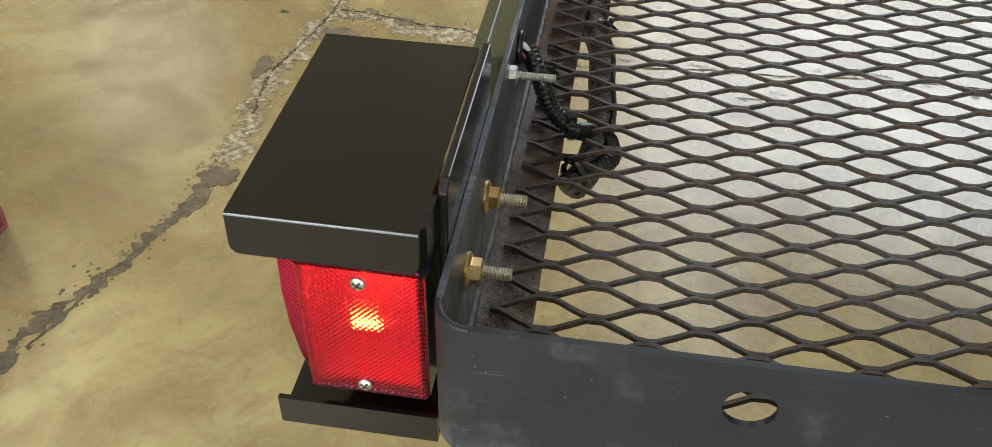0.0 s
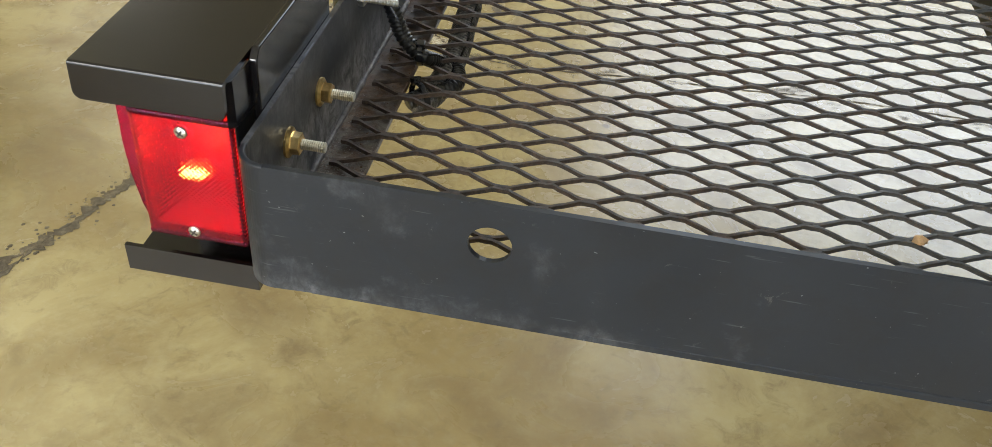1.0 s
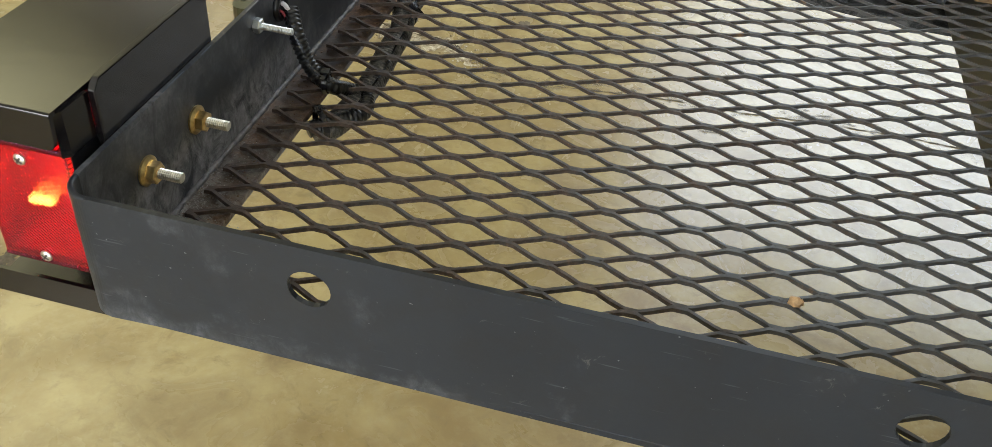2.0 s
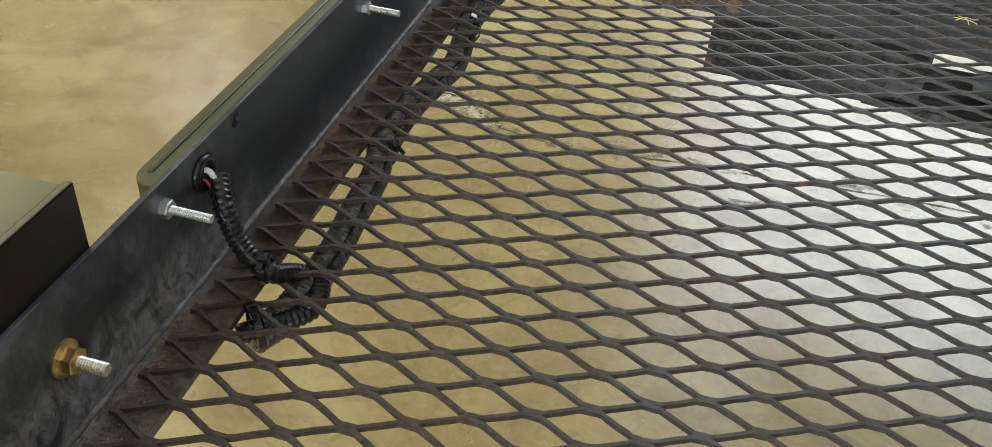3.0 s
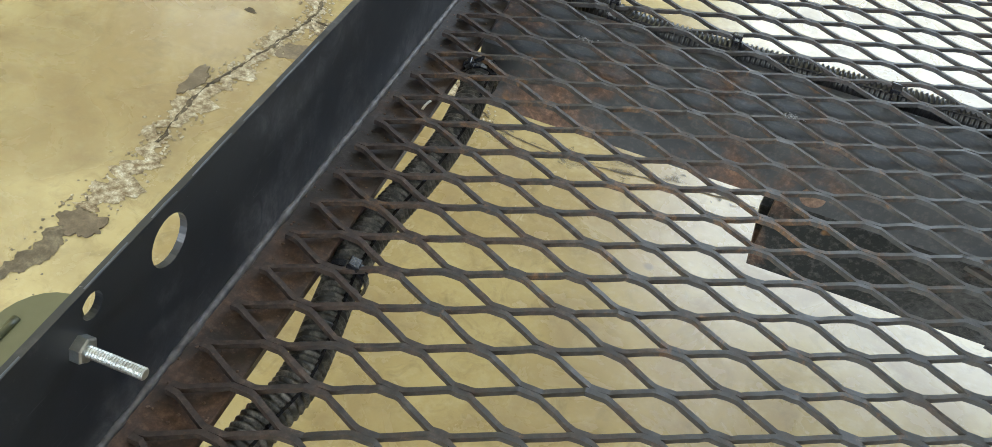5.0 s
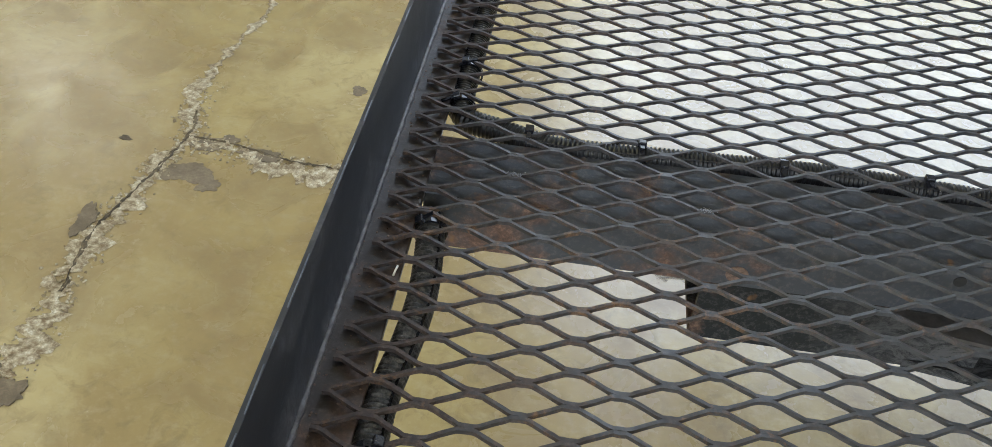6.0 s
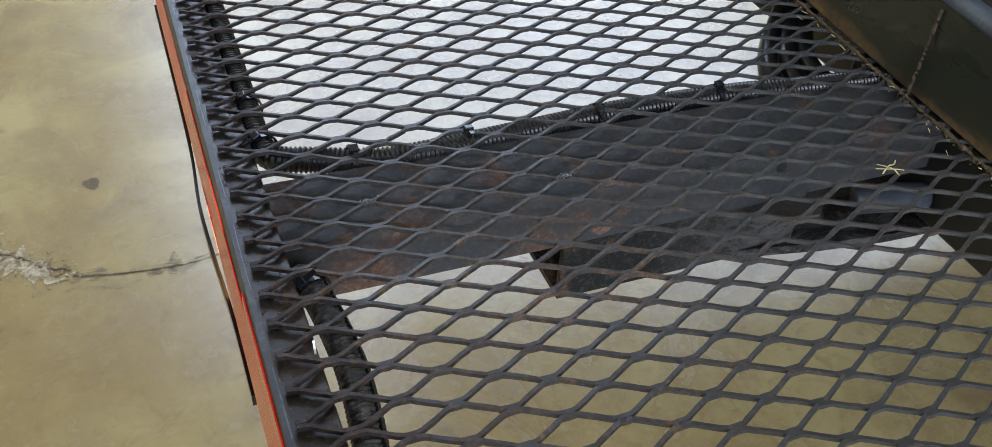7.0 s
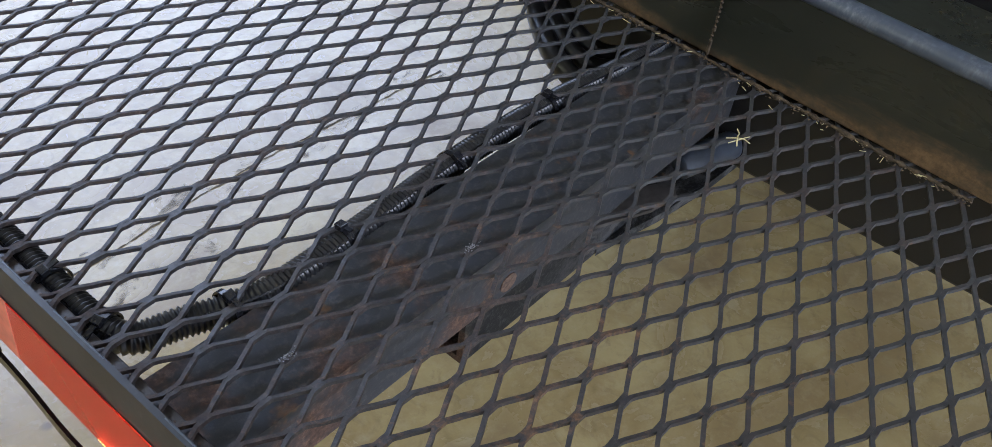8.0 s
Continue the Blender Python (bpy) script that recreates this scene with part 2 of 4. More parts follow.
M_DUSTY = painted_steel("dusty_loom", base=(0.020, 0.020, 0.020), dust=(0.21, 0.195, 0.18), amount=(0.16, 0.46), rough=(0.35, 0.7), scale=22, scratches=False, stretch=(1, 1, 1))
M_TIE = plain("tie_plastic", (0.014, 0.014, 0.017), 0.25, 0.0, 90, 0.3, 0.05)
M_WIRE = plain("wire_white", (0.78, 0.74, 0.77), 0.45, 0.0, 80, 0.1, 0.0)
M_WIRE_RED = plain("wire_red", (0.35, 0.04, 0.06), 0.45, 0.0, 80, 0.1, 0.0)
M_STRAW = plain("straw", (0.60, 0.53, 0.27), 0.7, 0.0, 200, 0.3, 0.0)
M_SEED = plain("seed_husk", (0.46, 0.30, 0.16), 0.7, 0.0, 300, 0.4, 0.4)
M_DIRT = plain("tan_dirt", (0.12, 0.088, 0.052), 0.85, 0.0, 250, 0.5, 0.4)
M_FOOT = plain("foot_dirt", (0.080, 0.058, 0.032), 0.9, 0.0, 180, 0.7, 0.6)
# bare wear on the side rail; on the tube a bluish highlight painted as colour
M_EDGE_SHEEN = painted_steel("edge_wear_sheen", base=(0.07, 0.085, 0.11), dust=(0.20, 0.22, 0.26), amount=(0.40, 0.65), rough=(0.30, 0.45), scale=30, scratches=False)
M_LINT = plain("lint", (0.26, 0.25, 0.245), 0.9, 0.0, 200, 0.4, 0.0)
M_FLAKE = plain("rust_flake", (0.16, 0.105, 0.075), 0.85, 0.0, 300, 0.5, 0.3)
M_SPATTER = plain("spatter", (0.20, 0.20, 0.21), 0.5, 0.3, 200, 0.4, 0.2)
M_SCREW = plain("screw_steel", (0.62, 0.60, 0.54), 0.32, 1.0, 300, 0.3, 0.05)
M_SLOT = plain("screw_recess", (0.10, 0.09, 0.08), 0.5, 0.6, 300, 0.3, 0.05)
M_TUBE_STEEL = tube_paint()
M_BLACK = painted_steel("black_panel", base=(0.009, 0.009, 0.009), dust=(0.03, 0.03, 0.03), amount=(0.6, 0.9), rough=(0.4, 0.6), scale=6)
# black bar; the olive base colour stands in for what its gloss reflects
M_BAR = painted_steel("bar_olive_reflection", base=(0.066, 0.069, 0.036), dust=(0.10, 0.10, 0.06), amount=(0.5, 0.9), rough=(0.26, 0.38), scratches=False)
M_BAR.node_tree.nodes["Principled BSDF"].inputs["IOR"].default_value = 1.45
M_PIPE = plain("pipe_dust", (0.048, 0.058, 0.076), 0.5, 0.0, 40, 0.4, 0.2)
M_RUBBER = plain("rubber", (0.018, 0.018, 0.018), 0.75, 0.0, 40, 0.3, 0.3)
M_PALE = plain("worn_plate", (0.075, 0.068, 0.064), 0.6, 0.3, 60, 0.5, 0.3)


def red_lens(name, colour, clear, cells=0.0):
    m, nt, b = mat(name)
    b.inputs["Base Color"].default_value = (*colour, 1)
    b.inputs["Roughness"].default_value = 0.10
    b.inputs["Transmission Weight"].default_value = clear
    b.inputs["IOR"].default_value = 1.45
    b.inputs["Specular IOR Level"].default_value = 0.5
    b.inputs["Specular Tint"].default_value = (1.0, 0.45, 0.80, 1)
    if cells:
        z = axis_of(nt, "Z")
        rows = math_node(nt, "SINE", math_node(nt, "MULTIPLY", z, cells))
        columns = math_node(nt, "SINE", math_node(nt, "MULTIPLY", axis_of(nt, "X"), cells))
        bump(nt, b, math_node(nt, "MULTIPLY", rows, columns), 0.30, 0.0006)
    return m


M_LENS = red_lens("red_lens", (0.97, 0.005, 0.090), 0.98, 2 * math.pi / 0.0026)
M_MARKER = red_lens("marker_lens", (0.88, 0.055, 0.022), 0.45)
M_TAPE = plain("pale_tape", (0.64, 0.17, 0.11), 0.35, 0.0, 90, 0.25, 0.1)
M_REFLECT = plain("lamp_reflector", (0.24, 0.003, 0.085), 0.3, 0.3, 30, 0.1, 0.0)
M_CRATE = plain("maroon_plastic", (0.24, 0.048, 0.055), 0.42, 0.0, 25, 0.25, 0.05)


def glow(name, colour, strength):
    m, nt, b = mat(name)
    b.inputs["Base Color"].default_value = (*colour, 1)
    b.inputs["Emission Color"].default_value = (*colour, 1)
    b.inputs["Emission Strength"].default_value = strength
    return m


M_FILAMENT = glow("filament", (0.035, 1.0, 0.008), 7000.0)
M_MARKER_BULB = glow("marker_filament", (1.0, 0.42, 0.10), 5.0)
M_SKYPANE = glow("frosted_pane", (0.90, 0.95, 1.0), 1.5)
M_DIFFUSER = glow("lamp_diffuser", (1.0, 0.95, 0.70), 0.8)


def floor_material():
    m, nt, b = mat("sealed_concrete")
    n1 = noise_node(nt, 0.9, 5, 0.55)
    n2 = noise_node(nt, 5.0, 8, 0.62, dist=0.6)
    n3 = noise_node(nt, 60.0, 5, 0.65)
    n4 = noise_node(nt, 17.0, 5, 0.6, stretch=(0.5, 1.2, 1))
    c = ramp(nt, n1, [(0.3, (0.285, 0.215, 0.080)), (0.7, (0.42, 0.350, 0.180))])
    c = mixed(nt, ramp(nt, n2, [(0.42, 0.0), (0.68, 0.85)]), c, (0.195, 0.135, 0.062))
    n6 = noise_node(nt, 2.3, 6, 0.65, dist=1.2)
    c = mixed(nt, ramp(nt, n6, [(0.46, 0.0), (0.62, 0.75)]), c, (0.245, 0.176, 0.073))
    c = mixed(nt, ramp(nt, n4, [(0.58, 0.0), (0.80, 0.35)]), c, (0.43, 0.38, 0.23))
    c = mixed(nt, ramp(nt, n3, [(0.5, 0.0), (0.8, 0.30)]), c, (0.44, 0.39, 0.24))
    n7 = noise_node(nt, 24.0, 6, 0.7, dist=0.8)
    c = mixed(nt, ramp(nt, n7, [(0.52, 0.0), (0.74, 0.55)]), c, (0.16, 0.115, 0.058))
    n5 = noise_node(nt, 9.0, 2, 0.5)
    c = mixed(nt, ramp(nt, n5, [(0.77, 0.0), (0.80, 0.7)]), c, (0.12, 0.09, 0.06))
    nt.links.new(c, b.inputs["Base Color"])
    nt.links.new(ramp(nt, n2, [(0.3, 0.20), (0.8, 0.36)]), b.inputs["Roughness"])
    bump(nt, b, n3, 0.05, 0.001)
    return m


def crust_material(name, dark, mid, light, grain=30):
    m, nt, b = mat(name)
    n1 = noise_node(nt, grain, 6, 0.7)
    n2 = noise_node(nt, 160, 5, 0.7)
    c = ramp(nt, n1, [(0.38, dark), (0.54, mid), (0.70, light)])
    c = mixed(nt, ramp(nt, n2, [(0.4, 0.0), (0.68, 0.65)]), c, dark)
    nt.links.new(c, b.inputs["Base Color"])
    b.inputs["Roughness"].default_value = 0.85
    bump(nt, b, n2, 0.6, 0.003)
    return m


M_FLOOR = floor_material()
M_CRACK = crust_material("crack_dirt", (0.045, 0.033, 0.018), (0.10, 0.075, 0.040), (0.22, 0.17, 0.085))
M_OLD_CRACK = crust_material("old_crack_dirt", (0.076, 0.060, 0.035), (0.145, 0.115, 0.070), (0.28, 0.23, 0.14))
M_SPALL = crust_material("spalled_concrete", (0.15, 0.105, 0.052), (0.40, 0.34, 0.22), (0.66, 0.61, 0.47), 75)
M_PATCH = crust_material("old_patch", (0.11, 0.085, 0.05), (0.17, 0.13, 0.08), (0.24, 0.19, 0.11))


def scuff_material():
    """Thin matt grey marks that let the sealed floor show through."""
    m, nt, b = mat("scuff")
    n1 = noise_node(nt, 26, 7, 0.75, stretch=(0.5, 1.6, 1), dist=1.2)
    nt.links.new(ramp(nt, noise_node(nt, 90, 4, 0.7), [(0.35, (0.075, 0.062, 0.045)), (0.7, (0.20, 0.17, 0.12))]), b.inputs["Base Color"])
    b.inputs["Roughness"].default_value = 0.8
    nt.links.new(ramp(nt, n1, [(0.50, 0.0), (0.62, 0.6), (0.70, 0.85)]), b.inputs["Alpha"])
    return m


M_SCUFF = scuff_material()
M_WALL = plain("wall_paint", (0.52, 0.47, 0.33), 0.7, 0.0, 3, 0.12, 0.05)
M_CEIL = plain("ceiling_paint", (0.74, 0.74, 0.71), 0.8, 0.0, 2, 0.1, 0.05)


# ---- helpers of the building ----
def thing(name, x, y, z, label, category, group="", kind=""):
    """An Empty at a place given from the deck's zero point."""
    ob = new(name)
    ob.empty_display_size = 0.02
    ob.location = (x, y, z + DECK)
    return tagged(ob, label, category, group, kind)


def world_of(ob):
    p = Vector(ob.location)
    while ob.parent:
        ob = ob.parent
        p += Vector(ob.location)
    return p


def part(name, bm, material, parent=None, label="", smooth=False):
    """Links a bmesh, built in deck coordinates, as one mesh object."""
    me = bpy.data.meshes.new(name)
    bmesh.ops.recalc_face_normals(bm, faces=bm.faces)
    off = Vector((0, 0, -DECK)) + world_of(parent) if parent else Vector((0, 0, 0))
    bmesh.ops.translate(bm, verts=bm.verts, vec=-off)
    bm.to_mesh(me)
    bm.free()
    me.materials.append(material)
    for p in me.polygons:
        p.use_smooth = smooth
    ob = new(name, me)
    if parent:
        ob.parent = parent
    else:
        ob.location = (0, 0, DECK)
    return tagged(ob, label) if label else ob


def single(name, bm, material, label, category, group="", kind="", smooth=False):
    return tagged(part(name, bm, material, None, "", smooth), label, category, group, kind)


def box(bm, x0, x1, y0, y1, z0, z1, bevel=0.0, seg=2):
    r = bmesh.ops.create_cube(bm, size=1.0)
    vs = r["verts"]
    bmesh.ops.scale(bm, verts=vs, vec=(x1 - x0, y1 - y0, z1 - z0))
    bmesh.ops.translate(bm, verts=vs, vec=((x0 + x1) / 2, (y0 + y1) / 2, (z0 + z1) / 2))
    if bevel:
        es = list({e for v in vs for e in v.link_edges})
        bmesh.ops.bevel(bm, geom=es, offset=bevel, segments=seg, affect="EDGES", profile=0.5)
    return bm


def boxed(*a, **k):
    return box(bmesh.new(), *a, **k)


def sweep(path, section, caps=True):
    """A tube of the given cross-section (list of (a, b)) along points; a lies sideways, b upwards."""
    bm = bmesh.new()
    rings = []
    n = len(path)
    for k, p in enumerate(path):
        p = Vector(p)
        t = (Vector(path[min(k + 1, n - 1)]) - Vector(path[max(k - 1, 0)])).normalized()
        side = t.cross(Vector((0, 0, 1)))
        if side.length < 1e-3:
            side = t.cross(Vector((0, 1, 0)))
        side.normalize()
        u = side.cross(t).normalized()
        sec = section(k) if callable(section) else section
        rings.append([bm.verts.new(p + side * a + u * b) for a, b in sec])
    m = len(rings[0])
    for r0, r1 in zip(rings, rings[1:]):
        for a in range(m):
            bm.faces.new((r0[a], r0[(a + 1) % m], r1[(a + 1) % m], r1[a]))
    if caps:
        bm.faces.new(rings[0][::-1])
        bm.faces.new(rings[-1])
    return bm


def circle(r, n=14):
    return [(r * math.cos(2 * math.pi * k / n), r * math.sin(2 * math.pi * k / n)) for k in range(n)]


def spline(points, per=10):
    """Catmull-Rom points through a few control points."""
    P = [Vector(p) for p in points]
    P = [2 * P[0] - P[1]] + P + [2 * P[-1] - P[-2]]
    out = []
    for k in range(1, len(P) - 2):
        for s in range(per):
            t = s / per
            a, b, c, d = P[k - 1], P[k], P[k + 1], P[k + 2]
            out.append(0.5 * ((2 * b) + (c - a) * t + (2 * a - 5 * b + 4 * c - d) * t * t + (3 * b - a - 3 * c + d) * t ** 3))
    out.append(P[-2])
    return out


def even(points, step):
    """The same line with points at even steps along it."""
    out = [Vector(points[0])]
    left = step
    for a, b in zip(points, points[1:]):
        a, b = Vector(a), Vector(b)
        d = (b - a).length
        while d >= left:
            a = a + (b - a) * (left / d)
            out.append(a)
            d = (b - a).length
            left = step
        left -= d
    return out


def prism(outline, axis, lo, hi, bevel=0.0):
    """A closed outline of (u, v), pushed along an axis. x: (y, z); y: (x, z); z: (x, y)."""
    bm = bmesh.new()

    def at(u, v, w):
        return {"x": (w, u, v), "y": (u, w, v), "z": (u, v, w)}[axis]
    a = [bm.verts.new(at(u, v, lo)) for u, v in outline]
    b = [bm.verts.new(at(u, v, hi)) for u, v in outline]
    n = len(outline)
    bm.faces.new(a)
    bm.faces.new(b[::-1])
    for k in range(n):
        bm.faces.new((a[k], b[k], b[(k + 1) % n], a[(k + 1) % n]))
    if bevel:
        es = [e for e in bm.edges if len(e.link_faces) == 2]
        bmesh.ops.bevel(bm, geom=es, offset=bevel, segments=2, affect="EDGES", profile=0.5)
    return bm


def plate_with_holes(outline, holes, axis, lo, hi, seg=22):
    """A flat plate with holes (u, v, r) cut right through it, as one closed skin."""
    loops = [list(outline)] + [[(hu + r * math.cos(2 * math.pi * k / seg), hv + r * math.sin(2 * math.pi * k / seg)) for k in range(seg)] for hu, hv, r in holes]
    bm = bmesh.new()

    def at(u, v, w):
        return {"x": (w, u, v), "y": (u, w, v), "z": (u, v, w)}[axis]
    flat = [q for lp in loops for q in lp]
    a = [bm.verts.new(at(u, v, lo)) for u, v in flat]
    b = [bm.verts.new(at(u, v, hi)) for u, v in flat]
    for tri in tessellate_polygon([[Vector((u, v, 0)) for u, v in lp] for lp in loops]):
        bm.faces.new([a[k] for k in tri])
        bm.faces.new([b[k] for k in tri][::-1])
    base = 0
    for lp in loops:
        n = len(lp)
        for k in range(n):
            p, q = base + k, base + (k + 1) % n
            bm.faces.new((a[p], b[p], b[q], a[q]))
        base += n
    return bm


def square_tube(x0, x1, y0, y1, z0, z1, t):
    """An open-ended hollow bar along x."""
    bm = bmesh.new()
    rings = []
    for x, g in ((x0, 0), (x1, 0), (x1, t), (x0, t)):
        rings.append([bm.verts.new((x, y, z)) for y, z in ((y0 + g, z0 + g), (y1 - g, z0 + g), (y1 - g, z1 - g), (y0 + g, z1 - g))])
    for k in range(4):
        r0, r1 = rings[k], rings[(k + 1) % 4]
        for q in range(4):
            bm.faces.new((r0[q], r0[(q + 1) % 4], r1[(q + 1) % 4], r1[q]))
    return bm


def lump(bm, x, y, z, r, rnd, flat=1.0):
    """A small uneven stone."""
    g = bmesh.ops.create_icosphere(bm, subdivisions=1, radius=r)
    for v in g["verts"]:
        v.co *= rnd.uniform(0.7, 1.2)
        v.co.z *= flat
        v.co += Vector((x, y, z))


# ---- the room ----
def room():
    x0, x1, y0, y1, h = ROOM
    z = -DECK
    fl = single("floor", boxed(x0, x1, y0, y1, z - 0.1, z), M_FLOOR, "tan sealed concrete garage floor, stained and cracked", "floor", kind="structure")
    for nm, b in (("wall_west", (x0 - 0.2, x0, y0, y1)), ("wall_east", (x1, x1 + 0.2, y0, y1)), ("wall_north", (x0, x1, y1, y1 + 0.2))):
        single(nm, boxed(*b, z, z + h), M_WALL, "plain painted garage wall", "wall", kind="structure")
    single("wall_south", plate_with_holes([(x0, z), (-4.25, z), (-4.25, 2.0), (6.25, 2.0), (6.25, z), (x1, z), (x1, z + h), (x0, z + h)], [], "y", y0 - 0.2, y0), M_WALL, "plain painted garage wall with a wide doorway", "wall", kind="structure")
    single("door_1", boxed(-4.24, 6.24, y0 - 0.14, y0 - 0.10, z, 1.99), M_SKYPANE, "bright frosted garage door", "door", kind="structure")
    sx0, sx1, sy0, sy1 = SKYLIGHT
    single("ceiling", boxed(x0, x1, y0, y1, z + h, z + h + 0.1), M_CEIL, "plain garage ceiling", "ceiling", kind="structure")
    w = thing("skylight_window", (sx0 + sx1) / 2, (sy0 + sy1) / 2, ROOF, "large frosted skylight in the ceiling", "skylight", kind="structure")
    part("pane", boxed(sx0, sx1, sy0, sy1, ROOF - 0.05, ROOF - 0.01), M_SKYPANE, w)
    part("pane", boxed(0.4, 2.0, sy0 - 0.70, sy0 - 0.02, ROOF - 0.05, ROOF - 0.01), M_SKYPANE, w)
    part("pane", boxed(3.5, sx1, sy0 - 0.74, sy0 - 0.02, ROOF - 0.05, ROOF - 0.01), M_SKYPANE, w)
    return fl


floor = room()


def ceiling_light(x, y, lx, ly):
    z = ROOF
    t = thing("ceiling_light", x, y, z, "unseen rectangular ceiling light with a frosted diffuser", "lamp", "ceiling lights")
    part("frame", boxed(x - lx / 2 - 0.03, x + lx / 2 + 0.03, y - ly / 2 - 0.03, y + ly / 2 + 0.03, z - 0.06, z, bevel=0.006), M_CEIL, t)
    part("diffuser", boxed(x - lx / 2, x + lx / 2, y - ly / 2, y + ly / 2, z - 0.075, z - 0.055), M_DIFFUSER, t, "glowing frosted diffuser")


for lx, ly, sx, sy, watts, colour in LAMPS:
    ceiling_light(lx, ly, sx, sy)


def crack(name, points, width, material, seed, rough=0.5, height=0.002):
    """A ragged, slightly raised line of dirt or crumbled concrete along a break in the floor."""
    rnd = random.Random(seed)
    line = even(spline([(*p, 0) for p in points], 12), 0.006)
    bm = bmesh.new()
    rows = []
    drift, wl, wr = 0.0, 0.5, 0.5
    z = -DECK
    for k, p in enumerate(line):
        t = (line[min(k + 1, len(line) - 1)] - line[max(k - 1, 0)]).normalized()
        s = Vector((t.y, -t.x, 0))
        w = width(k / (len(line) - 1)) if callable(width) else width
        drift = 0.93 * drift + rnd.uniform(-1, 1) * w * 0.22
        wl = min(1.0, max(0.08, 0.8 * wl + 0.2 * 0.5 + rnd.uniform(-1, 1) * rough * 0.5))
        wr = min(1.0, max(0.08, 0.8 * wr + 0.2 * 0.5 + rnd.uniform(-1, 1) * rough * 0.5))
        c = p + s * drift
        row = [c + s * (-wl * w), c + s * (-wl * w * 0.55), c, c + s * (wr * w * 0.55), c + s * (wr * w)]
        hs = (0.0002, rnd.uniform(0.3, 1) * height, rnd.uniform(0.2, 0.8) * height, rnd.uniform(0.3, 1) * height, 0.0002)
        rows.append([bm.verts.new((q.x, q.y, z + 0.0008 + g)) for q, g in zip(row, hs)])
    for r0, r1 in zip(rows, rows[1:]):
        for a in range(4):
            bm.faces.new((r0[a], r1[a], r1[a + 1], r0[a + 1]))
    return part(name, bm, material, floor)


def patch(cx, cy, r, seed, material, squash=1.0, lift=0.0):
    rnd = random.Random(seed)
    waves = [(n, rnd.uniform(0.10, 0.34) / n ** 0.6, rnd.uniform(0, 6.28)) for n in (2, 3, 5, 8, 13, 19)]
    pts = []
    for k in range(80):
        t = 2 * math.pi * k / 80
        rad = r * (1 + sum(a * math.sin(n * t + p) for n, a, p in waves))
        pts.append((cx + rad * math.cos(t), cy + rad * squash * math.sin(t)))
    return part("patch", prism(pts, "z", -DECK + 0.0002, -DECK + 0.0008 + lift), material, floor)


DARK_LINE = [(-0.912, 0.45), (-0.872, 0.592), (-0.833, 0.722), (-0.784, 0.860), (-0.745, 0.99), (-0.754, 1.12)]
crack("crack", DARK_LINE, 0.022, M_OLD_CRACK, 1, 0.8)
crack("crack", [(x + 0.014, y - 0.004) for x, y in DARK_LINE[1:4]], 0.008, M_OLD_CRACK, 31, 0.9)
LIGHT_LINE = [(-0.742, 1.09), (-0.728, 1.18), (-0.734, 1.28), (-0.741, 1.38), (-0.738, 1.468), (-0.721, 1.558), (-0.703, 1.675), (-0.690, 1.749), (-0.708, 1.85), (-0.725, 1.945), (-0.697, 2.28), (-0.715, 2.55), (-0.69, 3.2)]
crack("crack", LIGHT_LINE, lambda u: 0.038 if u < 0.25 else max(0.012, 0.030 - 0.040 * (u - 0.25)), M_SPALL, 2, 0.75, 0.003)
crack("crack", LIGHT_LINE[2:9], 0.007, M_CRACK, 33, 0.9, 0.0045)
BRANCH = [(-0.690, 1.747), (-0.584, 1.736), (-0.46, 1.708), (-0.345, 1.700), (-0.288, 1.650), (-0.240, 1.624)]
crack("crack", BRANCH, lambda u: (0.014 + 0.030 * min(1.0, u * 3)) * (1.0 if u < 0.8 else 0.25 + (1 - u) * 3.75), M_SPALL, 4, 0.8, 0.003)
crack("crack", [(x, y + 0.012) for x, y in BRANCH], 0.005, M_CRACK, 5, 0.9, 0.004)
SCUFFS = [(-0.238, 1.623), (-0.14, 1.606), (-0.044, 1.60), (0.10, 1.618), (0.246, 1.637), (0.40, 1.640), (0.527, 1.654), (0.80, 1.67), (1.26, 1.654)]
crack("scuff", SCUFFS, 0.040, M_SCUFF, 6, 0.6, 0.0002)
crack("scuff", [(0.30, 1.52), (0.42, 1.56), (0.55, 1.55)], 0.030, M_SCUFF, 16, 0.6, 0.0002)
crack("crack", SCUFFS, 0.0035, M_CRACK, 6, 0.9, 0.0006)
for n, (px, py, pr, ps) in enumerate(((-0.640, 1.645, 0.042, 0.75), (-0.680, 1.628, 0.022, 0.9), (-0.594, 1.617, 0.026, 0.9), (-0.636, 1.742, 0.046, 0.45), (-0.597, 1.765, 0.020, 0.7), (-0.520, 1.728, 0.044, 0.45), (-0.775, 1.468, 0.020, 2.0), (-0.722, 1.062, 0.034, 0.9))):
    patch(px, py, pr, int(pr * 1000) + 7, M_PATCH, ps, 0.0003 * n)
patch(-0.809, 1.727, 0.013, 11, M_CRACK, 0.6)
patch(-0.38, 2.01, 0.018, 12, M_PATCH, 1.0)
patch(-0.19, 1.88, 0.016, 13, M_PATCH, 1.0)


